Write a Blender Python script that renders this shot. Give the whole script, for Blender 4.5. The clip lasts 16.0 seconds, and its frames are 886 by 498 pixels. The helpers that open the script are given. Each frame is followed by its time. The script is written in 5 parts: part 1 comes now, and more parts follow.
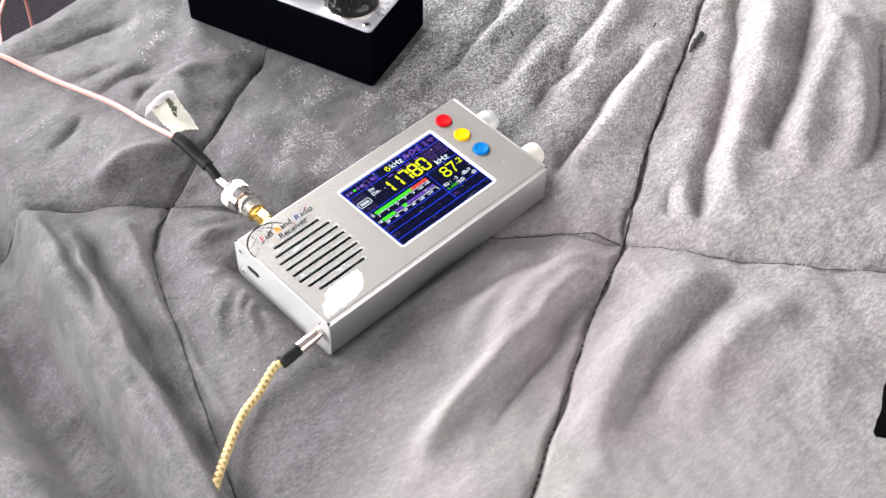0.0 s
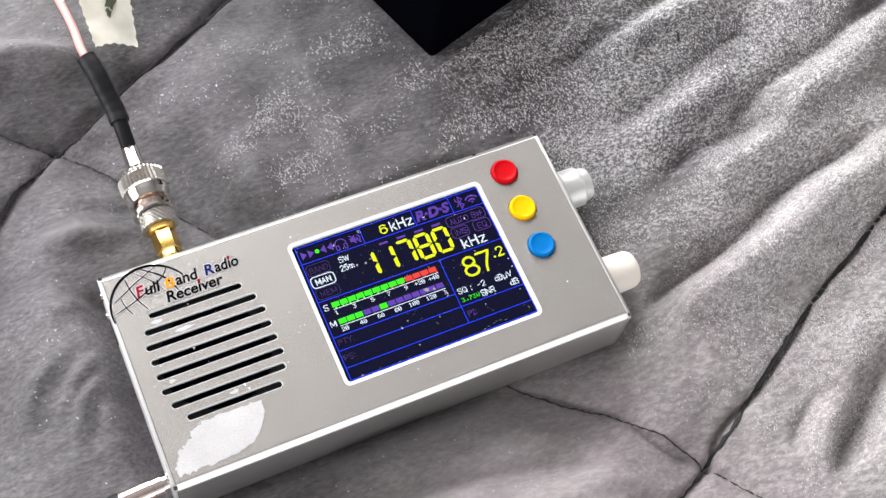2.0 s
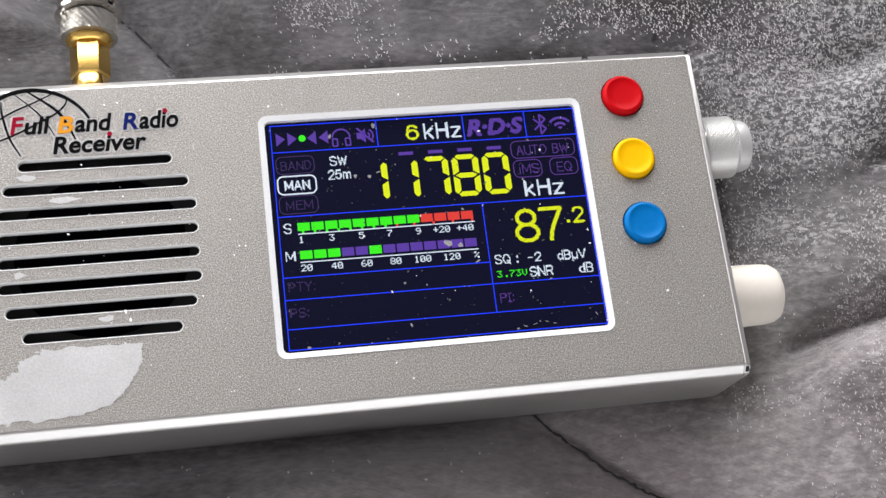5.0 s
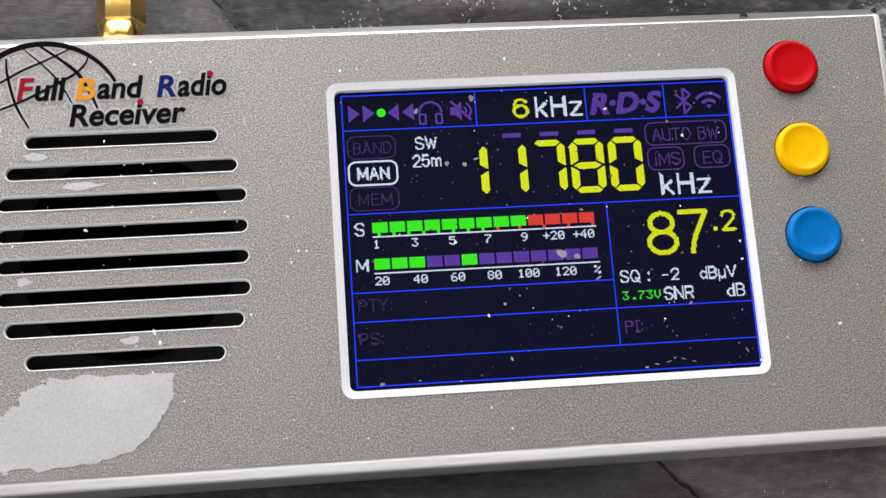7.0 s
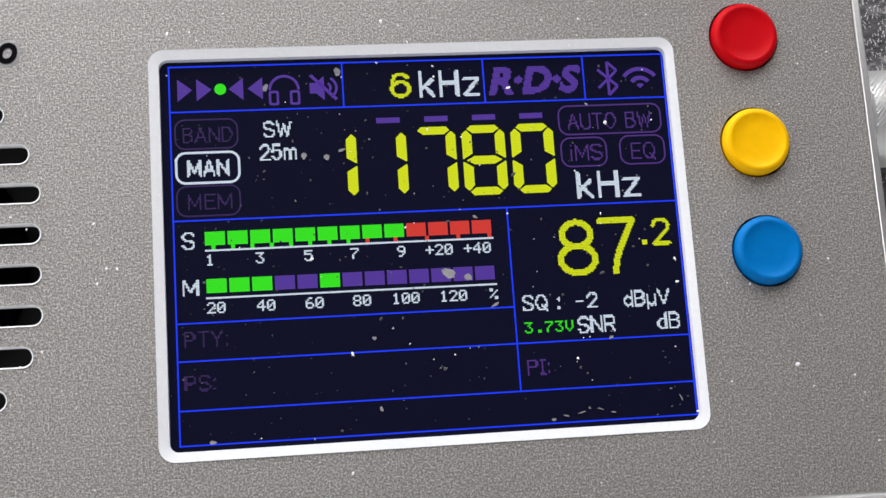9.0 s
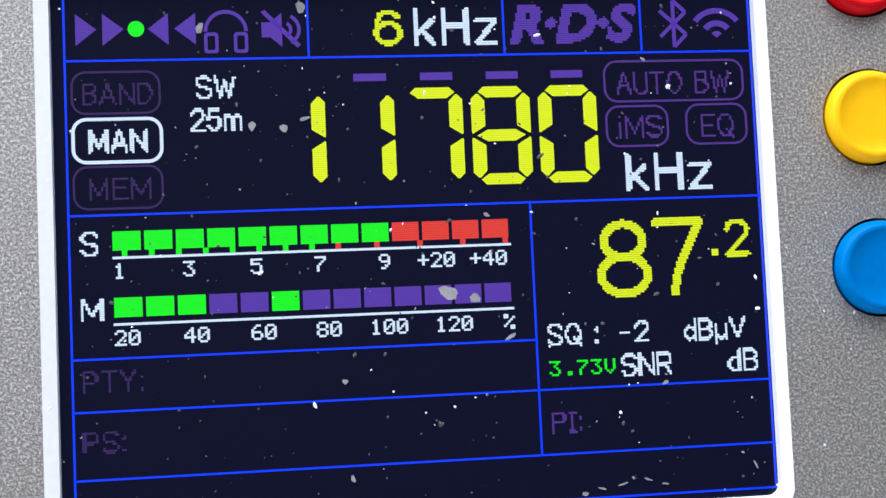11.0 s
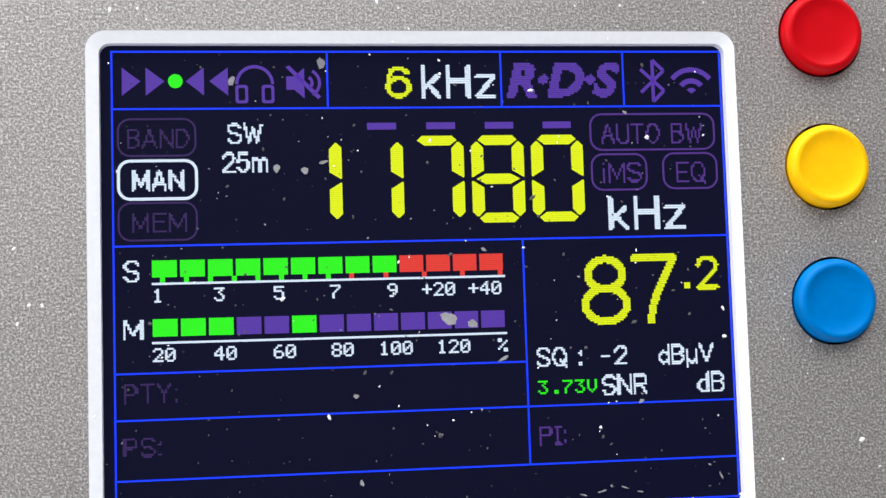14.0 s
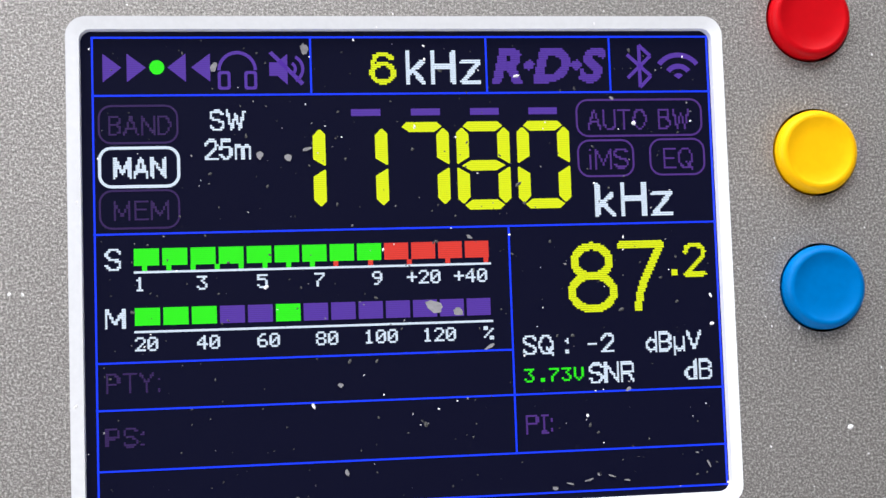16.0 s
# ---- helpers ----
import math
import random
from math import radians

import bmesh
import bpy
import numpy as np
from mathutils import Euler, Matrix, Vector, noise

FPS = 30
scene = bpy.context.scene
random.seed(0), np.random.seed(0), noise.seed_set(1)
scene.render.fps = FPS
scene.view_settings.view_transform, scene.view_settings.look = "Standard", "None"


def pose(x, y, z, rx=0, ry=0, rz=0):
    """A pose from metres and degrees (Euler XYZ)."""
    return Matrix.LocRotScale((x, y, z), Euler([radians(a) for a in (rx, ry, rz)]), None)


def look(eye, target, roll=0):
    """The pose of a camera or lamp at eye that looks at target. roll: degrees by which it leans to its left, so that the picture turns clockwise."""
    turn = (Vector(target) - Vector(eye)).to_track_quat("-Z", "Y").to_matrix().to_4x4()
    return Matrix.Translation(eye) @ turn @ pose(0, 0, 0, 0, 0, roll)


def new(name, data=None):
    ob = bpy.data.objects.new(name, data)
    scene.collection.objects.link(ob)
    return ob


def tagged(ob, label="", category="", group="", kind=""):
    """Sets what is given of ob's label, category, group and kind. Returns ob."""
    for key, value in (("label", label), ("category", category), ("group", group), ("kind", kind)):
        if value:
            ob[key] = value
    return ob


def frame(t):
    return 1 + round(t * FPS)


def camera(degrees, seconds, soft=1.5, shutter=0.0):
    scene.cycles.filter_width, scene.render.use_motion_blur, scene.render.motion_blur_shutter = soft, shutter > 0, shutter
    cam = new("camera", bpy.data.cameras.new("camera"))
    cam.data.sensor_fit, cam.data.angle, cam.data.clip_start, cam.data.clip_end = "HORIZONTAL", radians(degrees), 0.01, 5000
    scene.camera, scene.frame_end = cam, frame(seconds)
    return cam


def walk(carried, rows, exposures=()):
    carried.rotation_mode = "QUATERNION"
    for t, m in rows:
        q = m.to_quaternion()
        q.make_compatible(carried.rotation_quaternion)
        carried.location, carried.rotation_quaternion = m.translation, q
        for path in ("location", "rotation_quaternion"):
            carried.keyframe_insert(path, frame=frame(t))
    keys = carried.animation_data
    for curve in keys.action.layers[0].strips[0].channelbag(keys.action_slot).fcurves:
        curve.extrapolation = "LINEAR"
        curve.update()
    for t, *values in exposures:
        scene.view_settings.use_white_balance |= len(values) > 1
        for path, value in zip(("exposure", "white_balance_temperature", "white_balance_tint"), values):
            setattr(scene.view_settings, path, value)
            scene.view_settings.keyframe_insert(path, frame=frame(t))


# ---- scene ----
cam = camera(37.46, 16.0)
PATH = [
    (0, (-0.32023, -0.33832, 0.50964), (-0.22957, -0.24833, 0.35575), 1.79),
    (0.5, (-0.25213, -0.24405, 0.47576), (-0.16814, -0.16051, 0.31461), 6.27),
    (1, (-0.21052, -0.18384, 0.44072), (-0.13483, -0.10234, 0.27451), 8.65),
    (1.5, (-0.14878, -0.16703, 0.41637), (-0.08301, -0.08965, 0.24407), 11.65),
    (2, (-0.10332, -0.14489, 0.38150), (-0.04899, -0.07384, 0.20261), 14.99),
    (2.5, (-0.07199, -0.12938, 0.34060), (-0.02409, -0.06210, 0.15845), 18.60),
    (3, (-0.06028, -0.11707, 0.32653), (-0.01842, -0.05277, 0.14183), 20.35),
    (3.2, (-0.05662, -0.11395, 0.32333), (-0.01700, -0.05067, 0.13779), 20.61),
    (5.3, (-0.04144, -0.07640, 0.24074), (-0.01123, -0.01932, 0.05146), 22.53),
    (5.5, (-0.04224, -0.06980, 0.23566), (-0.01330, -0.01657, 0.04506), 23.47),
    (6, (-0.04153, -0.06401, 0.22456), (-0.01688, -0.01301, 0.03275), 21.39),
    (6.5, (-0.03551, -0.05587, 0.21385), (-0.01629, -0.00904, 0.02036), 18.35),
    (7, (-0.03671, -0.04939, 0.20296), (-0.01822, -0.00488, 0.00885), 19.00),
    (7.5, (-0.03487, -0.04704, 0.19627), (-0.01805, -0.00398, 0.00169), 18.06),
    (8, (-0.03220, -0.04130, 0.18659), (-0.01314, -0.00292, -0.00877), 23.21),
    (8.5, (-0.02413, -0.03638, 0.17506), (-0.00149, -0.00021, -0.02034), 28.82),
    (9, (-0.01910, -0.03078, 0.16152), (0.00556, 0.00473, -0.03376), 31.51),
    (9.2, (-0.01719, -0.02959, 0.15558), (0.00732, 0.00546, -0.03979), 31.76),
    (11.3, (-0.01413, -0.00560, 0.11619), (0.01238, 0.00642, -0.08168), 63.65),
    (11.5, (-0.01365, -0.00432, 0.11503), (0.01132, 0.00788, -0.08303), 62.22),
    (12, (-0.01154, -0.00174, 0.11814), (0.01378, 0.00885, -0.07997), 65.70),
    (12.5, (-0.01398, -0.00466, 0.12456), (0.01185, 0.00790, -0.07337), 62.51),
    (13, (-0.01600, -0.00667, 0.12926), (0.00925, 0.00655, -0.06870), 60.89),
    (13.5, (-0.01681, -0.00837, 0.13199), (0.00877, 0.00652, -0.06581), 58.29),
    (14, (-0.01648, -0.00750, 0.13444), (0.00979, 0.00772, -0.06324), 58.47),
    (14.5, (-0.01614, -0.00807, 0.13379), (0.01027, 0.00861, -0.06375), 56.23),
    (15, (-0.01594, -0.00810, 0.13296), (0.01041, 0.00765, -0.06467), 57.61),
    (15.5, (-0.01498, -0.00735, 0.13332), (0.01146, 0.00676, -0.06442), 60.34),
    (16, (-0.01549, -0.00781, 0.13331), (0.01177, 0.00600, -0.06434), 61.48),
]
walk(cam, [(t, look(e, g, r)) for t, e, g, r in PATH], [(0, 0.5, 6500, 10), (1, 0.4, 6500, 10), (2, 0.19, 6500, 10), (3, 0.03, 6500, 10), (5.5, -0.28, 6500, 10), (7, -0.40, 6500, 10), (9, -0.51, 6400, 10), (11.5, -0.15, 5800, 9), (12, -0.15, 5850, 9), (13, -0.17, 6200, 9), (16, -0.17, 6250, 10)])

# ---- world and light ----
world = bpy.data.worlds.new("sky")
scene.world = world
world.use_nodes = True
wn = world.node_tree.nodes
sky = wn.new("ShaderNodeTexSky")
sky.sky_type, sky.sun_disc = "NISHITA", False
sky.sun_elevation, sky.sun_rotation = radians(35), radians(40)
world.node_tree.links.new(sky.outputs[0], wn["Background"].inputs[0])
wn["Background"].inputs[1].default_value = 0.08

WIN = (-1.2, 0.8, 0.05, 1.35)           # north window opening: x0, x1, z0, z1
WEST = (-0.2, 1.1, 0.1, 1.35)            # assumed west window opening, out of view: y0, y1, z0, z1
WALL_Y, FLOOR_Z, CEIL_Z = 1.25, -0.55, 1.87
lamp = bpy.data.lights.new("window_daylight", "AREA")
lamp.shape, lamp.size, lamp.size_y, lamp.energy, lamp.color = "RECTANGLE", WIN[1] - WIN[0], WIN[3] - WIN[2], 78.0, (1.0, 0.985, 1.01)
lamp_ob = new("window_daylight", lamp)
lamp_ob.matrix_world = look(((WIN[0] + WIN[1]) / 2, WALL_Y + 0.03, (WIN[2] + WIN[3]) / 2), ((WIN[0] + WIN[1]) / 2, 0, (WIN[2] + WIN[3]) / 2))

# Unseen lamp, added for the bright left end and the left folds.
lamp_west = lamp.copy()
lamp_west.name, lamp_west.size, lamp_west.size_y, lamp_west.energy = "west_daylight", WEST[1] - WEST[0], WEST[3] - WEST[2], 33.0
new("west_daylight", lamp_west).matrix_world = look((-1.97, (WEST[0] + WEST[1]) / 2, (WEST[2] + WEST[3]) / 2), (0, (WEST[0] + WEST[1]) / 2, (WEST[2] + WEST[3]) / 2))
# Unseen fill lamp, added to light the near edge and front.
lamp_south = lamp.copy()
SOUTH = (-0.50, 0.80, 0.10, 0.72)            # assumed south window opening, out of view: x0, x1, z0, z1
lamp_south.name, lamp_south.size, lamp_south.size_y, lamp_south.energy = "south_fill", SOUTH[1] - SOUTH[0], SOUTH[3] - SOUTH[2], 9.0
new("south_fill", lamp_south).matrix_world = look(((SOUTH[0] + SOUTH[1]) / 2, -1.48, (SOUTH[2] + SOUTH[3]) / 2), ((SOUTH[0] + SOUTH[1]) / 2, 0, (SOUTH[2] + SOUTH[3]) / 2))


# ---- materials ----
def material(name, color, rough=0.5, metal=0.0, **more):
    m = bpy.data.materials.new(name)
    m.use_nodes = True
    b = m.node_tree.nodes["Principled BSDF"]
    b.inputs["Base Color"].default_value = (*color, 1)
    b.inputs["Roughness"].default_value, b.inputs["Metallic"].default_value = rough, metal
    for key, value in more.items():
        b.inputs[key.replace("_", " ")].default_value = value
    return m


def node(m, kind, **values):
    n = m.node_tree.nodes.new(kind)
    for key, value in values.items():
        n.inputs[key.replace("_", " ")].default_value = value
    return n


def wire(m, a, b):
    m.node_tree.links.new(a, b)


def coords(m, scale=(1, 1, 1)):
    c, p = node(m, "ShaderNodeTexCoord"), node(m, "ShaderNodeMapping")
    p.inputs["Scale"].default_value = scale
    wire(m, c.outputs["Object"], p.inputs["Vector"])
    return p.outputs[0]


def ramp(m, fac, stops):
    r = node(m, "ShaderNodeValToRGB")
    e = r.color_ramp.elements
    while len(e) < len(stops):
        e.new(0.5)
    for k, (p, c) in zip(e, stops):
        k.position, k.color = p, (*c, 1) if len(c) == 3 else c
    wire(m, fac, r.inputs[0])
    return r.outputs[0]


def mix(m, fac, a, b, mode="MIX"):
    n = m.node_tree.nodes.new("ShaderNodeMix")
    n.data_type, n.blend_type = "RGBA", mode
    for sock, v in ((n.inputs[0], fac), (n.inputs[6], a), (n.inputs[7], b)):
        if isinstance(v, (int, float)):
            sock.default_value = v
        elif isinstance(v, tuple):
            sock.default_value = (*v, 1)
        else:
            wire(m, v, sock)
    return n.outputs[2]


def noise_of(m, vec, scale, detail=3.0, rough=0.55):
    n = node(m, "ShaderNodeTexNoise", Scale=scale, Detail=detail, Roughness=rough)
    wire(m, vec, n.inputs["Vector"])
    return n.outputs["Fac"]


def grainy(name, color, rough, metal, scale, bump, distance, vary=0.12, coat=0.0, stretch=(1, 1, 1)):
    """A surface with fine relief, broad tone changes and uneven gloss."""
    m = material(name, color, rough, metal, Coat_Weight=coat)
    b = m.node_tree.nodes["Principled BSDF"]
    v = coords(m, stretch)
    fine, broad = noise_of(m, v, scale, 2.0), noise_of(m, v, scale / 35, 4.0)
    lo, hi = tuple(c * (1 - vary) for c in color), tuple(min(1, c * (1 + vary)) for c in color)
    tone = mix(m, 0.5, ramp(m, fine, [(0.3, lo), (0.7, hi)]), ramp(m, broad, [(0.3, lo), (0.7, hi)]))
    wire(m, tone, b.inputs["Base Color"])
    wire(m, ramp(m, broad, [(0.25, (rough * 0.85,) * 3), (0.75, (min(1, rough * 1.15),) * 3)]), b.inputs["Roughness"])
    bp = node(m, "ShaderNodeBump", Strength=bump, Distance=distance)
    wire(m, fine, bp.inputs["Height"])
    wire(m, bp.outputs[0], b.inputs["Normal"])
    return m


def glow(name, color, strength=1.0):
    """Lit display pixels, with thin darker lines between the pixel rows."""
    m = material(name, (0.0, 0.0, 0.0), 0.25)
    b = m.node_tree.nodes["Principled BSDF"]
    split = node(m, "ShaderNodeSeparateXYZ")
    wire(m, coords(m, (1.0, 1 / 0.00020167, 1.0)), split.inputs[0])
    row = m.node_tree.nodes.new("ShaderNodeMath")
    row.operation = "FRACT"
    wire(m, split.outputs[1], row.inputs[0])
    wire(m, ramp(m, row.outputs[0], [(0.0, tuple(c * 0.66 for c in color)), (0.25, color), (0.75, color), (1.0, tuple(c * 0.66 for c in color))]), b.inputs["Emission Color"])
    b.inputs["Emission Strength"].default_value = strength * 1.1
    return m


def plush():
    """Grey velour: short nap, with glints and uneven light put into its base colour."""
    m = material("grey_velour", (0.13, 0.125, 0.125), 0.6, 0.0, Sheen_Weight=0.25, Sheen_Roughness=0.4, Specular_IOR_Level=0.4)
    b = m.node_tree.nodes["Principled BSDF"]
    v = coords(m)

    def along(scale, turn):
        vec = coords(m, scale)
        vec.node.inputs["Rotation"].default_value = (0, 0, radians(turn))
        return vec

    broad = noise_of(m, v, 9.0, 4.0, 0.6)
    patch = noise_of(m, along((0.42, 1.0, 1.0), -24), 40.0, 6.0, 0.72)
    fibre = noise_of(m, along((0.4, 1.0, 1.0), 12), 900.0, 2.0, 0.6)
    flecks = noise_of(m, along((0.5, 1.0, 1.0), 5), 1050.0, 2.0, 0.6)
    hue = noise_of(m, v, 17.0, 2.0, 0.5)
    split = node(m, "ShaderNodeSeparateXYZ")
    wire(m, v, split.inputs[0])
    # Weight of the painted glints, rising towards the right and back.
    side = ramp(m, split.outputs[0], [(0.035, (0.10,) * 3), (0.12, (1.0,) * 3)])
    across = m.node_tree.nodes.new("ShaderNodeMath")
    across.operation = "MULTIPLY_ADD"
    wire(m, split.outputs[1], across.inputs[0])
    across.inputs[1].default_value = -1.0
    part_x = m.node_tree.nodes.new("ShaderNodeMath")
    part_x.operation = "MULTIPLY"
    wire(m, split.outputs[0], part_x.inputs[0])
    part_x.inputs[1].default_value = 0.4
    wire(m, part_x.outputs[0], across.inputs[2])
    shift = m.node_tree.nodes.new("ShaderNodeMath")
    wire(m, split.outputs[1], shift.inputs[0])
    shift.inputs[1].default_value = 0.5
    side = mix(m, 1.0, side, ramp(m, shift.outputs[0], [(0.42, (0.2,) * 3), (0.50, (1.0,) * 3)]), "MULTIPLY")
    shift_across = m.node_tree.nodes.new("ShaderNodeMath")
    wire(m, across.outputs[0], shift_across.inputs[0])
    shift_across.inputs[1].default_value = 0.5
    # Painted light: colour dims towards the back and pales towards the near side.
    back_dim = ramp(m, shift_across.outputs[0], [(0.36, (0.86,) * 3), (0.50, (1.0,) * 3)])
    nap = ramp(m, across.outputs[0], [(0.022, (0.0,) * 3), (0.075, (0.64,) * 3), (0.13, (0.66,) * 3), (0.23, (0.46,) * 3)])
    base = mix(m, 0.55, ramp(m, broad, [(0.3, (0.048, 0.046, 0.047)), (0.7, (0.105, 0.100, 0.102))]),
               ramp(m, patch, [(0.38, (0.026, 0.025, 0.0255)), (0.66, (0.225, 0.216, 0.219))]))
    base = mix(m, 0.35, base, ramp(m, fibre, [(0.3, (0.04, 0.038, 0.04)), (0.7, (0.27, 0.258, 0.262))]))
    # Shade between radio and tuner box, put into the colour by position.
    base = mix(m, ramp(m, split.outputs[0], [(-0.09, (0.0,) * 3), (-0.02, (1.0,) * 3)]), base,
               ramp(m, shift_across.outputs[0], [(0.44, (0.72,) * 3), (0.50, (1.0,) * 3)]), "MULTIPLY")
    base = mix(m, nap, mix(m, 1.0, base, back_dim, "MULTIPLY"), (0.385, 0.352, 0.342))
    base = mix(m, 0.6, base, ramp(m, hue, [(0.35, (1.0, 0.94, 0.99)), (0.5, (0.98, 0.98, 0.98)), (0.66, (0.96, 1.0, 0.96))]), "MULTIPLY")
    # Pale speckle stands for light glinting on the nap, painted in the colour.
    glint_zone = mix(m, 1.0, ramp(m, patch, [(0.44, (0.0,) * 3), (0.56, (1.0,) * 3)]), side, "MULTIPLY")
    glint = ramp(m, flecks, [(0.50, (0.0,) * 3), (0.62, (0.95,) * 3)])
    both = mix(m, 1.0, glint_zone, glint, "MULTIPLY")
    ribs = node(m, "ShaderNodeTexWave", Scale=1150.0, Distortion=4.0, Detail=2.0, Detail_Scale=0.5)
    ribs.bands_direction = "Y"
    wire(m, v, ribs.inputs["Vector"])
    base = mix(m, 0.5, base, ramp(m, ribs.outputs["Fac"], [(0.15, (1.0, 0.985, 0.98)), (0.75, (1.38, 1.375, 1.375))]), "MULTIPLY")
    tufts = noise_of(m, along((0.45, 1.0, 1.0), 32), 620.0, 3.0, 0.7)
    streaks = noise_of(m, along((0.3, 1.0, 1.0), 28), 130.0, 5.0, 0.75)
    rough = ramp(m, split.outputs[0], [(0.0, (0.22,) * 3), (0.12, (0.75,) * 3)])
    base = mix(m, rough, base, ramp(m, tufts, [(0.36, (0.58,) * 3), (0.50, (0.98,) * 3), (0.64, (1.6,) * 3)]), "MULTIPLY")
    base = mix(m, 0.4, base, ramp(m, streaks, [(0.36, (0.74,) * 3), (0.50, (1.0,) * 3), (0.64, (1.34,) * 3)]), "MULTIPLY")
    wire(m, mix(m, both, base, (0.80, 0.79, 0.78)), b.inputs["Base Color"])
    bp = node(m, "ShaderNodeBump", Strength=0.6, Distance=0.0009)
    wire(m, mix(m, 0.3, fibre, ribs.outputs["Fac"]), bp.inputs["Height"])
    wire(m, bp.outputs[0], b.inputs["Normal"])
    return m


def blasted():
    """Bead-blasted silver aluminium: a fine speckle of bright and dull pits."""
    m = material("blasted_aluminium", (0.36, 0.35, 0.335), 0.45, 0.65)
    b = m.node_tree.nodes["Principled BSDF"]
    v = coords(m)
    pits, grit, broad = noise_of(m, v, 3900.0, 3.0, 0.8), noise_of(m, v, 7200.0, 1.0), noise_of(m, v, 45.0, 4.0)
    tone = mix(m, 0.35, ramp(m, pits, [(0.41, (0.085, 0.079, 0.071)), (0.52, (0.265, 0.249, 0.226)), (0.62, (0.72, 0.685, 0.635))]), ramp(m, grit, [(0.38, (0.13, 0.122, 0.112)), (0.62, (0.44, 0.417, 0.384))]))
    wire(m, mix(m, 0.1, tone, ramp(m, broad, [(0.3, (0.28, 0.272, 0.26)), (0.7, (0.44, 0.43, 0.41))])), b.inputs["Base Color"])
    wire(m, ramp(m, pits, [(0.3, (0.36,) * 3), (0.7, (0.56,) * 3)]), b.inputs["Roughness"])
    bp = node(m, "ShaderNodeBump", Strength=1.0, Distance=0.00012)
    wire(m, pits, bp.inputs["Height"])
    wire(m, bp.outputs[0], b.inputs["Normal"])
    return m


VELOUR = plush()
THREAD = material("dark_seam_thread", (0.035, 0.034, 0.036), 0.9)
ALU = blasted()
ALU_SIDE = grainy("drawn_aluminium", (0.54, 0.53, 0.51), 0.36, 0.85, 1200.0, 0.25, 0.0001, 0.08, 0.0, (0.08, 1, 1))
BARE = grainy("bare_cut_aluminium", (0.75, 0.755, 0.755), 0.42, 0.0, 1500.0, 0.2, 0.00005, 0.05)
FILM = grainy("lacquer_and_lit_end", (0.50, 0.496, 0.488), 0.55, 0.12, 2400.0, 0.3, 0.0001, 0.2)
DARK = material("dark_inside", (0.012, 0.012, 0.013), 0.7)
GLASS_BLACK = material("display_glass", (0.003, 0.003, 0.008), 0.10, 0.0, Specular_IOR_Level=0.11)
GLASS_BLACK.node_tree.nodes["Principled BSDF"].inputs["Emission Color"].default_value = (0.06, 0.12, 1.0, 1)
GLASS_BLACK.node_tree.nodes["Principled BSDF"].inputs["Emission Strength"].default_value = 0.0120
RED = grainy("red_plastic", (0.50, 0.001, 0.005), 0.42, 0.0, 900.0, 0.1, 0.00005, 0.06)
YELLOW = grainy("yellow_plastic", (0.90, 0.48, 0.0), 0.42, 0.0, 900.0, 0.1, 0.00005, 0.05)
BLUE = grainy("blue_plastic", (0.0, 0.145, 0.43), 0.42, 0.0, 900.0, 0.1, 0.00005, 0.08)
for plain in (RED, YELLOW, BLUE):
    plain.node_tree.nodes["Principled BSDF"].inputs["Specular IOR Level"].default_value = 0.10
WHITE_PL = grainy("ivory_plastic", (0.80, 0.75, 0.66), 0.4, 0.0, 700.0, 0.1, 0.00005, 0.03)
CHROME = grainy("nickel_plating", (0.74, 0.71, 0.66), 0.13, 1.0, 900.0, 0.1, 0.00004, 0.06)
GOLD = grainy("gold_plating", (0.86, 0.56, 0.16), 0.2, 1.0, 900.0, 0.1, 0.00004, 0.08)
BLACK_PL = grainy("black_plastic", (0.0014, 0.0016, 0.0028), 0.6, 0.0, 1100.0, 0.3, 0.0001, 0.25)
BLACK_PL.node_tree.nodes["Principled BSDF"].inputs["Specular IOR Level"].default_value = 0.0
BLACK_GLOSS = material("black_gloss_plastic", (0.006, 0.006, 0.007), 0.15, Specular_IOR_Level=0.25)
RUBBER = grainy("black_heat_shrink", (0.014, 0.014, 0.015), 0.45, 0.0, 700.0, 0.3, 0.0002, 0.3)
RUBBER.node_tree.nodes["Principled BSDF"].inputs["Specular IOR Level"].default_value = 0.2
PINK = grainy("pink_cable_jacket", (0.70, 0.30, 0.26), 0.45, 0.0, 500.0, 0.15, 0.0001, 0.06)
PAPER = grainy("worn_label_paper", (0.90, 0.87, 0.77), 0.7, 0.0, 160.0, 0.3, 0.0004, 0.14)
INK = material("dark_label_print", (0.05, 0.055, 0.03), 0.7)
BRAID = grainy("gold_braid", (0.62, 0.47, 0.22), 0.42, 0.3, 1500.0, 0.3, 0.0001, 0.2)
PLATE = grainy("brushed_plate", (0.66, 0.65, 0.68), 0.4, 0.6, 900.0, 0.2, 0.00008, 0.08, 0.0, (0.06, 1, 1))
LINT = material("white_lint", (0.88, 0.87, 0.86), 0.8)
CARPET = grainy("dark_carpet", (0.017, 0.014, 0.018), 0.95, 0.0, 220.0, 0.8, 0.004, 0.4)
PLASTER = grainy("white_wall_paint", (0.55, 0.54, 0.53), 0.8, 0.0, 60.0, 0.2, 0.001, 0.04)
GREY_PAINT = grainy("low_bounce_grey", (0.24, 0.235, 0.24), 0.8, 0.0, 60.0, 0.2, 0.001, 0.04)
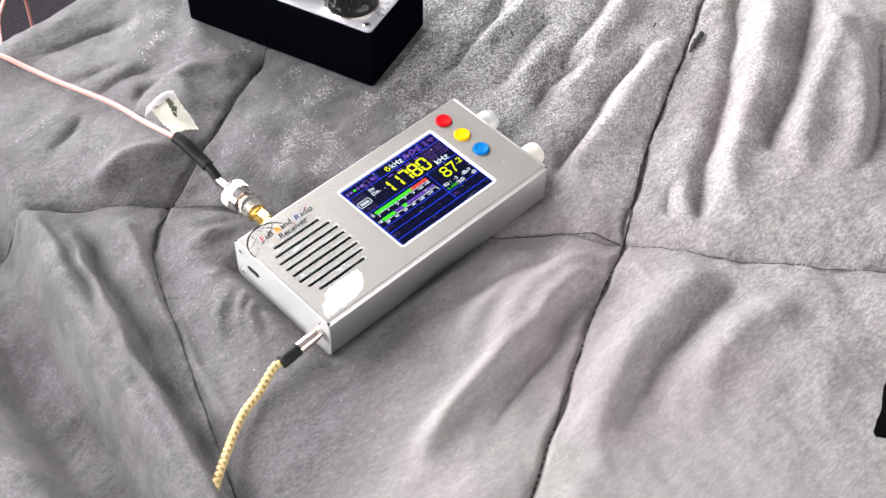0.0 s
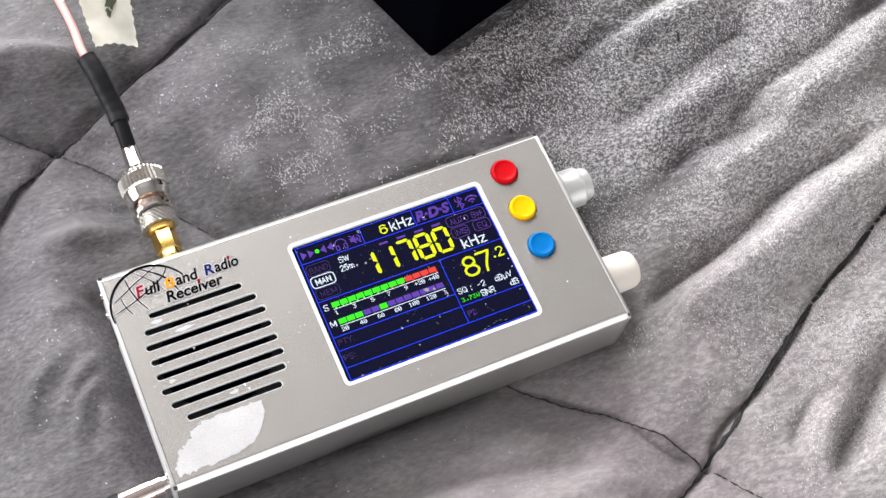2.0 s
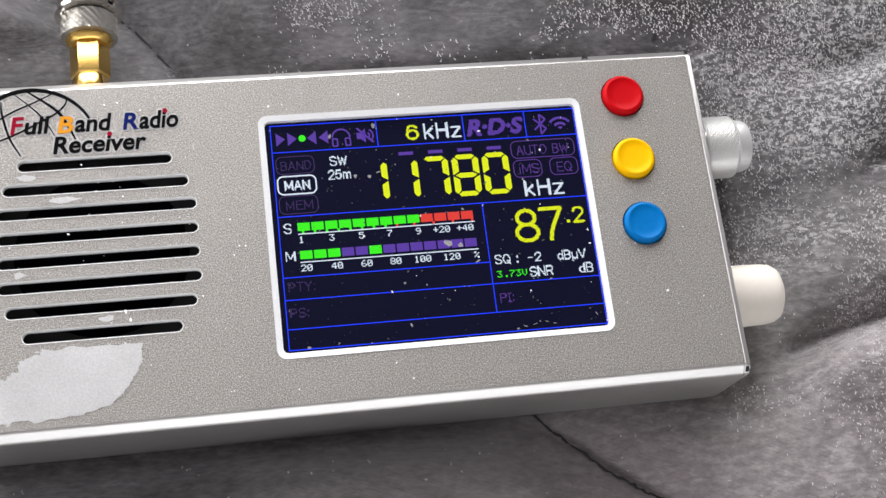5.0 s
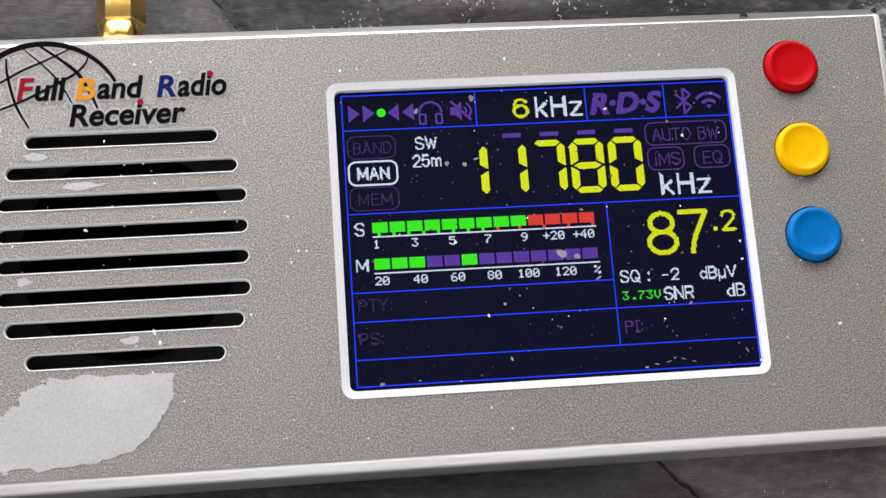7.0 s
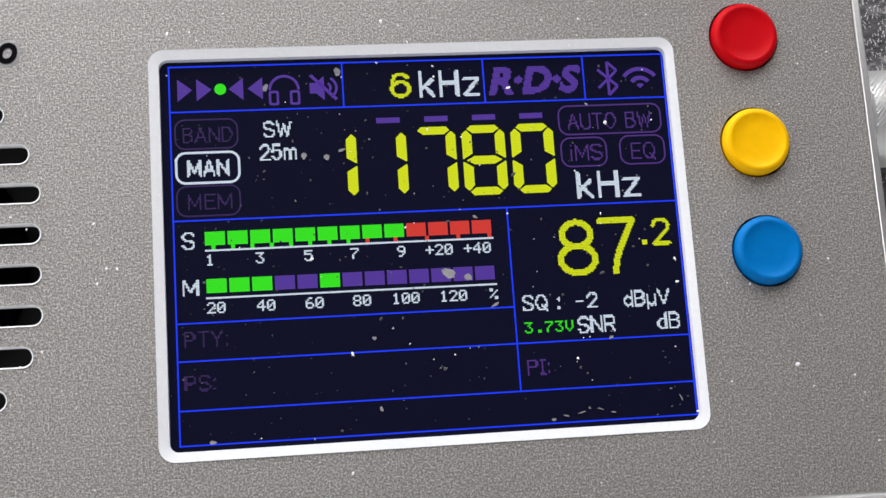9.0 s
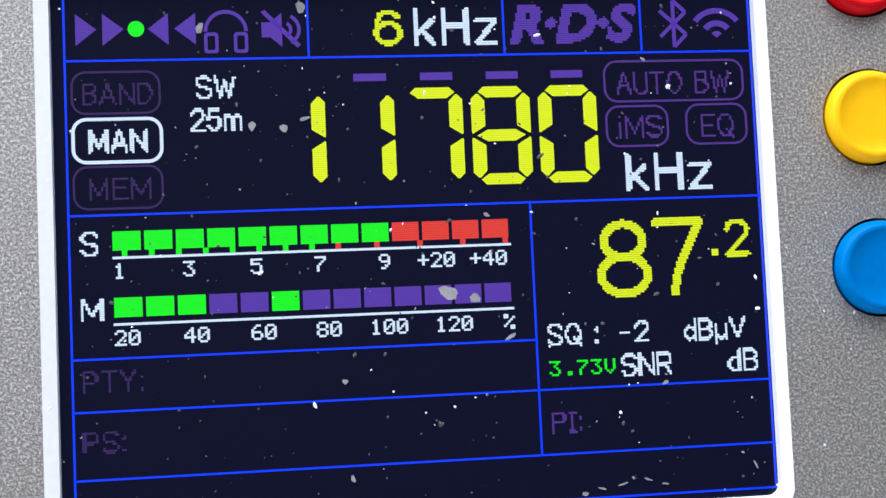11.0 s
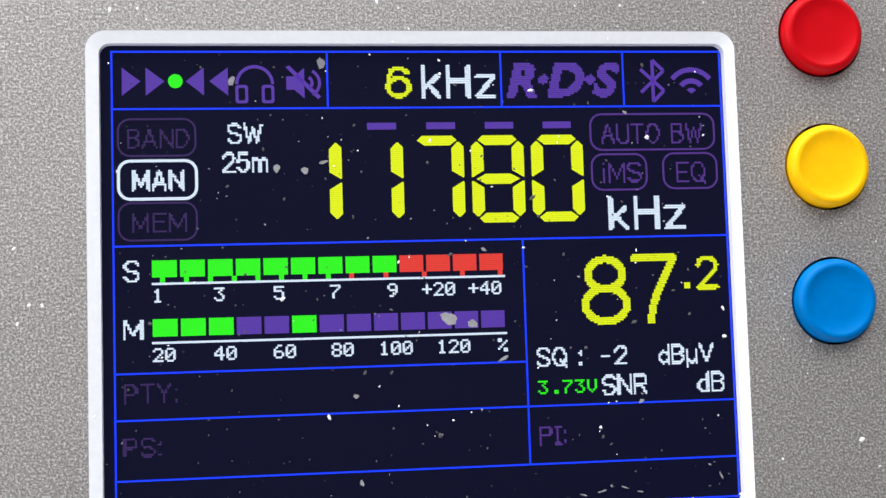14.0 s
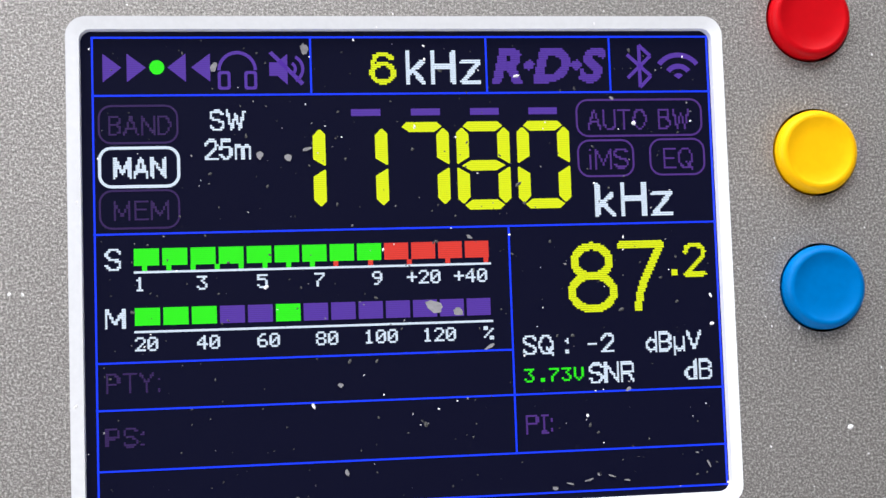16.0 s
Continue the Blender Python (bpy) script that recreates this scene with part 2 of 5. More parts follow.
UI = {"yellow": glow("pixel_yellow", (0.80, 0.90, 0.0), 1.08), "white": glow("pixel_white", (0.76, 0.87, 1.0), 1.08),
      "purple": glow("pixel_purple", (0.105, 0.04, 0.40), 1.02), "dim": glow("pixel_dim_purple", (0.036, 0.014, 0.10), 1.08), "mid": glow("pixel_mid_purple", (0.085, 0.03, 0.24), 1.08),
      "blue": glow("pixel_blue", (0.006, 0.04, 1.0), 1.44), "green": glow("pixel_green", (0.04, 0.98, 0.004), 1.04),
      "red": glow("pixel_red", (0.80, 0.045, 0.03), 1.08), "dark_green": glow("pixel_dark_green", (0.05, 0.16, 0.13), 0.96)}
LOGO = {"black": material("logo_black", (0.003, 0.003, 0.0035), 0.6, 0.0, Specular_IOR_Level=0.03), "red": material("logo_red", (0.27, 0.004, 0.022), 0.6, 0.0, Specular_IOR_Level=0.05),
        "amber": material("logo_amber", (0.66, 0.27, 0.02), 0.6, 0.0, Specular_IOR_Level=0.05), "navy": material("logo_navy", (0.004, 0.011, 0.10), 0.6, 0.0, Specular_IOR_Level=0.05)}


# ---- mesh helpers ----
def thing(name, label, category, m=None, group="", kind=""):
    ob = new(name)
    ob.empty_display_size = 0.01
    ob.matrix_basis = m or Matrix()
    return tagged(ob, label, category, group, kind)


def part(name, shape, mat, parent=None, label="", smooth=True, local=False):
    """Links a bmesh or mesh as one object. Its shape is in world coordinates unless local."""
    if isinstance(shape, bmesh.types.BMesh):
        me = bpy.data.meshes.new(name)
        bmesh.ops.recalc_face_normals(shape, faces=shape.faces)
        shape.to_mesh(me)
        shape.free()
    else:
        me = shape
    me.materials.clear()
    me.materials.append(mat)
    if smooth:
        me.polygons.foreach_set("use_smooth", [True] * len(me.polygons))
        me.set_sharp_from_angle(angle=radians(38))
    ob = new(name, me)
    if parent:
        ob.parent = parent
        if not local and parent.type == "EMPTY":
            ob.matrix_parent_inverse = parent.matrix_basis.inverted()
    return tagged(ob, label) if label else ob


def box(x0, x1, y0, y1, z0, z1, bevel=0.0, segs=2):
    bm = bmesh.new()
    bmesh.ops.create_cube(bm, size=1)
    for v in bm.verts:
        v.co = Vector(((x0 + x1) / 2 + v.co.x * (x1 - x0), (y0 + y1) / 2 + v.co.y * (y1 - y0), (z0 + z1) / 2 + v.co.z * (z1 - z0)))
    if bevel:
        bmesh.ops.bevel(bm, geom=bm.edges, offset=bevel, segments=segs, profile=0.5, affect="EDGES")
    return bm


def lathe(profile, m, segs=48, knurl=None):
    """Rings of (height along z, radius); knurl: (first ring, last ring, depth, kind)."""
    bm = bmesh.new()
    rings = []
    for k, (h, r) in enumerate(profile):
        ring = []
        for i in range(segs):
            rr = r
            if knurl and knurl[0] <= k <= knurl[1]:
                rr -= knurl[2] * ((i + (k if knurl[3] == "diamond" else 0)) % 2)
            a = 2 * math.pi * i / segs
            ring.append(bm.verts.new(m @ Vector((rr * math.cos(a), rr * math.sin(a), h))))
        rings.append(ring)
    for a, b in zip(rings, rings[1:]):
        for i in range(segs):
            bm.faces.new((a[i], a[(i + 1) % segs], b[(i + 1) % segs], b[i]))
    bm.faces.new(rings[0])
    bm.faces.new(rings[-1])
    return bm


def spline(points, n):
    """Points on a smooth curve through the given ones."""
    p = [Vector(q) for q in points]
    p = [2 * p[0] - p[1]] + p + [2 * p[-1] - p[-2]]
    out = []
    for k in range(1, len(p) - 2):
        a, b, c, d = p[k - 1:k + 3]
        for j in range(n):
            t = j / n
            out.append(0.5 * (2 * b + (c - a) * t + (2 * a - 5 * b + 4 * c - d) * t * t + (3 * b - a - 3 * c + d) * t ** 3))
    return out + [p[-2]]


def tube(path, r, segs=10, bm=None):
    bm = bm or bmesh.new()
    up, last = Vector((0.03, 0.02, 1)), None
    first = None
    for k, q in enumerate(path):
        d = (path[min(k + 1, len(path) - 1)] - path[max(k - 1, 0)]).normalized()
        u = d.cross(up).normalized()
        w = u.cross(d)
        rr = r[k] if isinstance(r, list) else r
        ring = [bm.verts.new(q + rr * (math.cos(2 * math.pi * i / segs) * u + math.sin(2 * math.pi * i / segs) * w)) for i in range(segs)]
        if last:
            for i in range(segs):
                bm.faces.new((last[i], last[(i + 1) % segs], ring[(i + 1) % segs], ring[i]))
        else:
            first = ring
        last = ring
    bm.faces.new(first)
    bm.faces.new(last)
    return bm


def flat(loops, z0, z1, bevel=0.0):
    """A plate between two heights from closed outlines; outlines inside others are holes."""
    cu = bpy.data.curves.new("outline", "CURVE")
    cu.dimensions, cu.fill_mode = "2D", "BOTH"
    cu.extrude, cu.bevel_depth, cu.bevel_resolution = (z1 - z0) / 2 - bevel, bevel, 1
    if bevel:
        cu.offset = -bevel
    for loop in loops:
        sp = cu.splines.new("POLY")
        sp.points.add(len(loop) - 1)
        for q, (x, y) in zip(sp.points, loop):
            q.co = (x, y, 0, 1)
        sp.use_cyclic_u = True
    ob = new("outline", cu)
    bpy.context.view_layer.update()
    me = bpy.data.meshes.new_from_object(ob.evaluated_get(bpy.context.evaluated_depsgraph_get()))
    weld = bmesh.new()
    weld.from_mesh(me)
    bmesh.ops.remove_doubles(weld, verts=weld.verts, dist=1e-6)
    weld.to_mesh(me)
    weld.free()
    me.transform(Matrix.Translation((0, 0, (z0 + z1) / 2)))
    bpy.data.objects.remove(ob)
    bpy.data.curves.remove(cu)
    return me


def rounded(x0, x1, y0, y1, r, n=6):
    pts = []
    for cx, cy, a0 in ((x1 - r, y1 - r, 0), (x0 + r, y1 - r, 90), (x0 + r, y0 + r, 180), (x1 - r, y0 + r, 270)):
        for i in range(n + 1):
            a = radians(a0 + 90 * i / n)
            pts.append((cx + r * math.cos(a), cy + r * math.sin(a)))
    return pts


def circle(cx, cy, r, n=40):
    return [(cx + r * math.cos(2 * math.pi * i / n), cy + r * math.sin(2 * math.pi * i / n)) for i in range(n)]


def ring_strip(outer, inner, z_out, z_in):
    """A sloped band between two outlines with the same number of points."""
    bm = bmesh.new()
    a = [bm.verts.new((x, y, z_out)) for x, y in outer]
    b = [bm.verts.new((x, y, z_in)) for x, y in inner]
    c = [bm.verts.new((x, y, z_in - 0.0011)) for x, y in inner]
    n = len(a)
    for i in range(n):
        j = (i + 1) % n
        bm.faces.new((a[i], a[j], b[j], b[i]))
        bm.faces.new((b[i], b[j], c[j], c[i]))
    return bm


def lettering(body, x0, x1, y0, y1, z, shear=0.0, bold=0.0, thick=0.00004):
    """Words in the built-in font, fitted between the given edges."""
    cu = bpy.data.curves.new("words", "FONT")
    cu.body, cu.shear, cu.offset, cu.resolution_u, cu.extrude = body, shear, bold, 4, 0.01
    ob = new("words", cu)
    bpy.context.view_layer.update()
    me = bpy.data.meshes.new_from_object(ob.evaluated_get(bpy.context.evaluated_depsgraph_get()))
    bpy.data.objects.remove(ob)
    bpy.data.curves.remove(cu)
    co = np.empty(len(me.vertices) * 3)
    me.vertices.foreach_get("co", co)
    co = co.reshape(-1, 3)
    lo, hi = co.min(0), co.max(0)
    co[:, 0] = x0 + (co[:, 0] - lo[0]) / (hi[0] - lo[0]) * (x1 - x0)
    co[:, 1] = y0 + (co[:, 1] - lo[1]) / (hi[1] - lo[1]) * (y1 - y0)
    co[:, 2] = z + (co[:, 2] > 0) * thick
    me.vertices.foreach_set("co", co.ravel())
    return me


# ---- room ----
def slab(name, x0, x1, y0, y1, z0, z1, mat, label):
    return tagged(part(name, box(x0, x1, y0, y1, z0, z1), mat, None, label, smooth=False), category=name.split("_")[0], kind="structure")


slab("floor", -2.1, 2.3, -1.6, 1.4, FLOOR_Z - 0.1, FLOOR_Z, CARPET, "dark brown carpeted bedroom floor")
# Ceiling and walls are unseen; grey or white tunes the light they bounce.
slab("ceiling", -2.1, 2.3, -1.6, 1.4, CEIL_Z, CEIL_Z + 0.1, GREY_PAINT, "unseen ceiling, grey to bounce less light")
slab("wall_east", 2.2, 2.3, -1.5, WALL_Y, FLOOR_Z, CEIL_Z, GREY_PAINT, "unseen bedroom wall, grey to bounce less light")


def pierced(name, boxes, label):
    """A wall of butted blocks that leave a window opening."""
    bm = bmesh.new()
    for extents in boxes:
        piece, tmp = box(*extents), bpy.data.meshes.new("piece")
        piece.to_mesh(tmp)
        piece.free()
        bm.from_mesh(tmp)
    tagged(part(name, bm, PLASTER, None, label, smooth=False), category="wall", kind="structure")


pierced("wall_north", [(x0, x1, WALL_Y, WALL_Y + 0.15, z0, z1) for x0, x1, z0, z1 in ((-2.1, WIN[0], FLOOR_Z, CEIL_Z), (WIN[1], 2.3, FLOOR_Z, CEIL_Z), (WIN[0], WIN[1], FLOOR_Z, WIN[2]), (WIN[0], WIN[1], WIN[3], CEIL_Z))], "white painted wall around the window opening")
pierced("wall_south", [(x0, x1, -1.6, -1.5, z0, z1) for x0, x1, z0, z1 in ((-2.0, SOUTH[0], FLOOR_Z, CEIL_Z), (SOUTH[1], 2.2, FLOOR_Z, CEIL_Z), (SOUTH[0], SOUTH[1], FLOOR_Z, SOUTH[2]), (SOUTH[0], SOUTH[1], SOUTH[3], CEIL_Z))], "unseen white wall with an opening for the south fill lamp")
pierced("wall_west", [(-2.1, -2.0, y0, y1, z0, z1) for y0, y1, z0, z1 in ((-1.5, WEST[0], FLOOR_Z, CEIL_Z), (WEST[1], WALL_Y, FLOOR_Z, CEIL_Z), (WEST[0], WEST[1], FLOOR_Z, WEST[2]), (WEST[0], WEST[1], WEST[3], CEIL_Z))], "white painted wall with an assumed second window opening")

# ---- comforter ----
SEAM_LONG = [(0.420, 0.095), (0.257, 0.009), (0.136, -0.049), (0.072, -0.0865), (0.029, -0.1055), (-0.039, -0.140), (-0.079, -0.161), (-0.160, -0.205), (-0.3, -0.28)]
SEAM_CROSS = [(-0.21, 0.195), (-0.152, 0.145), (-0.092, 0.100), (-0.071, 0.075), (-0.03, 0.022), (0.0255, -0.0425), (0.050, -0.0615), (0.072, -0.0865), (0.098, -0.126), (0.156, -0.195), (0.26, -0.31)]
SEAM_LEFT = [(0.22, 0.26), (0.10, 0.20), (0.020, 0.155), (-0.070, 0.1075), (-0.092, 0.099), (-0.121, 0.074), (-0.147, 0.010), (-0.171, -0.053), (-0.21, -0.15)]
SEAMS = (SEAM_LONG, SEAM_CROSS, SEAM_LEFT)
RIDGE = [(-0.142, 0.32), (-0.146, 0.20), (-0.1490, 0.165), (-0.1533, 0.138), (-0.1643, 0.0966), (-0.1733, 0.0532), (-0.1792, 0.0163), (-0.1847, -0.0214), (-0.1909, -0.0583), (-0.208, -0.14), (-0.25, -0.30), (-0.30, -0.55)]
RAD = (-0.0937, 0.0608, -0.0373, 0.0364, -0.0262)   # the radio's footprint and underside
BOX_POSE = pose(0.0453, 0.0860, -0.0185, 0, 0, 18.85)
BOX_W, BOX_D, BOX_H = 0.0637, 0.1287, 0.0384


def away(x, y, line):
    """Distance to a broken line, and on which side of it a place lies (positive: to its left)."""
    best, side = np.full(x.shape, 9.0), np.zeros(x.shape)
    for (ax, ay), (bx, by) in zip(line, line[1:]):
        dx, dy = bx - ax, by - ay
        t = np.clip(((x - ax) * dx + (y - ay) * dy) / (dx * dx + dy * dy), 0, 1)
        d = np.hypot(x - ax - t * dx, y - ay - t * dy)
        s = dx * (y - ay) - dy * (x - ax)
        side = np.where(d < best, s, side)
        best = np.minimum(best, d)
    return best, np.sign(side)


def waves(x, y, seed, size, count=14, spread=3.14, heading=0.0):
    """Soft random relief from summed waves, of height about 1."""
    rng = np.random.RandomState(seed)
    z = np.zeros(x.shape)
    for _ in range(count):
        a = heading + rng.uniform(-spread, spread)
        k = 6.283 / (size * rng.uniform(0.6, 1.7))
        z += np.sin(k * (x * math.cos(a) + y * math.sin(a)) + rng.uniform(0, 6.3) + 1.3 * np.sin(k * 0.45 * (y * math.cos(a) - x * math.sin(a)) + rng.uniform(0, 6.3)))
    return z / math.sqrt(count)


FOLDS = []


def fold(width, height, *line):
    """A ridge, or with a negative height a valley, along a broken line on the bed."""
    FOLDS.append((line, width, height))


# main right folds
fold(0.0055, -0.0075, (0.2025, 0.0038), (0.1769, -0.0002), (0.1474, -0.0083), (0.1207, -0.0175), (0.0898, -0.0255), (0.0690, -0.0335))
fold(0.0085, 0.0045, (0.2200, -0.0030), (0.1964, -0.0091), (0.1631, -0.0141), (0.1281, -0.0244), (0.0972, -0.0322), (0.0727, -0.0406))
fold(0.0060, -0.0050, (0.254, 0.067), (0.212, 0.046), (0.192, 0.040), (0.160, 0.034), (0.130, 0.020))
fold(0.0080, 0.0045, (0.275, 0.045), (0.251, 0.040), (0.213, 0.035), (0.179, 0.028), (0.145, 0.016))
fold(0.0075, -0.0085, (0.3000, 0.0090), (0.2670, -0.0124), (0.2290, -0.0390), (0.1904, -0.0608), (0.1552, -0.0779), (0.1294, -0.0932), (0.1072, -0.1099))
fold(0.0095, 0.0050, (0.2900, -0.0180), (0.2554, -0.0401), (0.1993, -0.0690), (0.1514, -0.0902), (0.1176, -0.1194))
fold(0.0085, -0.0080, (0.3300, -0.0230), (0.3003, -0.0428), (0.2650, -0.0628), (0.2249, -0.0840), (0.1981, -0.0931), (0.1700, -0.1040))
fold(0.0090, 0.0045, (0.3100, -0.0560), (0.2803, -0.0723), (0.2149, -0.1003), (0.1750, -0.1180))
fold(0.0080, -0.0055, (0.3300, -0.0800), (0.2950, -0.0995), (0.2588, -0.1239), (0.2229, -0.1405), (0.190, -0.150))
fold(0.0100, 0.0045, (0.3005, -0.0780), (0.2374, -0.1209), (0.1911, -0.1500))
fold(0.0045, -0.0050, (0.1240, -0.0760), (0.1114, -0.0841), (0.0951, -0.0951))
fold(0.0045, 0.0030, (0.1330, -0.0780), (0.1170, -0.0900), (0.1000, -0.1060))
fold(0.0060, -0.0045, (0.174, 0.097), (0.149, 0.088), (0.122, 0.076), (0.096, 0.070), (0.077, 0.069))
fold(0.0070, 0.0040, (0.183, 0.084), (0.145, 0.075), (0.113, 0.067), (0.098, 0.058))
fold(0.0060, -0.0040, (0.175, 0.030), (0.153, 0.022), (0.120, 0.018), (0.095, 0.008))
fold(0.0065, 0.0030, (0.165, 0.016), (0.138, 0.008), (0.105, -0.004))
fold(0.0060, -0.0030, (0.180, 0.062), (0.150, 0.054), (0.118, 0.044), (0.092, 0.036))
fold(0.0060, 0.0028, (0.160, 0.046), (0.128, 0.036), (0.095, 0.026))
# folds before the radio
fold(0.0060, 0.0042, (0.048, -0.094), (0.029, -0.092), (0.007, -0.093), (-0.010, -0.097), (-0.034, -0.097), (-0.055, -0.100), (-0.081, -0.106), (-0.110, -0.113))
fold(0.0060, -0.0036, (0.035, -0.096), (0.013, -0.099), (-0.006, -0.109), (-0.030, -0.114), (-0.051, -0.120), (-0.076, -0.128))
fold(0.0130, 0.0045, (0.092, -0.129), (0.061, -0.133), (0.027, -0.135), (0.002, -0.142), (-0.023, -0.151), (-0.052, -0.162))
fold(0.0100, -0.0040, (0.100, -0.149), (0.064, -0.151), (0.027, -0.152), (-0.001, -0.159), (-0.030, -0.171))
fold(0.0100, 0.0040, (0.111, -0.179), (0.067, -0.171), (0.040, -0.172), (0.012, -0.179))
fold(0.0016, 0.0012, (0.0640, -0.0930), (0.0608, -0.0999), (0.0528, -0.1217))
fold(0.0014, -0.0012, (0.0793, -0.1064), (0.0703, -0.1151))
fold(0.0070, 0.0030, (0.0650, -0.0875), (0.0331, -0.0807), (0.0019, -0.0817), (-0.0106, -0.0849), (-0.045, -0.092))
fold(0.0060, -0.0026, (0.0412, -0.1012), (0.0216, -0.0999), (-0.0100, -0.1000), (-0.0400, -0.1080))
fold(0.0060, -0.0025, (0.047, -0.077), (0.020, -0.068), (-0.018, -0.061), (-0.048, -0.059))
fold(0.0060, 0.0025, (0.008, -0.070), (-0.029, -0.074), (-0.056, -0.083))
# folds along the left side
fold(0.0050, -0.0085, (-0.1380, 0.1230), (-0.1412, 0.1071), (-0.1491, 0.0735), (-0.1546, 0.0461), (-0.1624, 0.0102), (-0.1686, -0.0190), (-0.1766, -0.0582), (-0.190, -0.12))
fold(0.0036, 0.0048, (-0.1460, 0.1120), (-0.1489, 0.1004), (-0.1606, 0.0551), (-0.1682, 0.0159), (-0.1757, -0.0240), (-0.1833, -0.0582), (-0.198, -0.12))
fold(0.0034, -0.0030, (-0.1470, 0.1360), (-0.1483, 0.1290), (-0.1540, 0.0994), (-0.1608, 0.0723), (-0.166, 0.050))
fold(0.0030, 0.0022, (-0.1510, 0.1340), (-0.1560, 0.1080), (-0.1640, 0.0740))
fold(0.0026, -0.0022, (-0.1740, 0.0860), (-0.1725, 0.0740), (-0.1706, 0.0611))
fold(0.0055, 0.0030, (-0.116, 0.107), (-0.130, 0.071), (-0.139, 0.040), (-0.150, -0.002), (-0.160, -0.050))
# wrinkles at the radio's end
fold(0.0022, 0.0026, (-0.097, 0.011), (-0.109, 0.006), (-0.119, -0.011))
fold(0.0022, 0.0022, (-0.097, 0.022), (-0.111, 0.012), (-0.120, -0.003))
fold(0.0025, -0.0022, (-0.096, 0.005), (-0.107, 0.001), (-0.116, -0.013))
fold(0.0030, 0.0032, (-0.089, 0.041), (-0.104, 0.041), (-0.115, 0.044))
fold(0.0030, -0.0030, (-0.087, 0.047), (-0.101, 0.049), (-0.112, 0.051))
fold(0.0040, 0.0035, (-0.071, 0.057), (-0.091, 0.060), (-0.113, 0.063))
fold(0.0040, -0.0030, (-0.061, 0.063), (-0.082, 0.069), (-0.098, 0.073))
fold(0.0030, 0.0018, (-0.105, 0.029), (-0.121, 0.016), (-0.132, -0.004))
# creases round the tag
fold(0.0035, -0.0045, (-0.037, 0.172), (-0.055, 0.171), (-0.070, 0.159))
fold(0.0030, -0.0030, (-0.086, 0.185), (-0.107, 0.175), (-0.127, 0.167))
fold(0.0030, -0.0030, (-0.021, 0.230), (-0.052, 0.237), (-0.085, 0.238))
fold(0.0050, 0.0035, (-0.066, 0.122), (-0.093, 0.135), (-0.121, 0.135))
fold(0.0040, -0.0025, (-0.027, 0.182), (-0.052, 0.191), (-0.083, 0.190))
fold(0.0050, 0.0025, (-0.006, 0.167), (-0.038, 0.166), (-0.044, 0.136))
fold(0.0040, -0.0022, (-0.044, 0.200), (-0.062, 0.208), (-0.090, 0.210))
fold(0.0070, 0.0030, (-0.022, 0.040), (-0.033, 0.061), (-0.036, 0.085))
fold(0.0070, -0.0025, (0.001, 0.044), (-0.010, 0.065), (-0.012, 0.089))


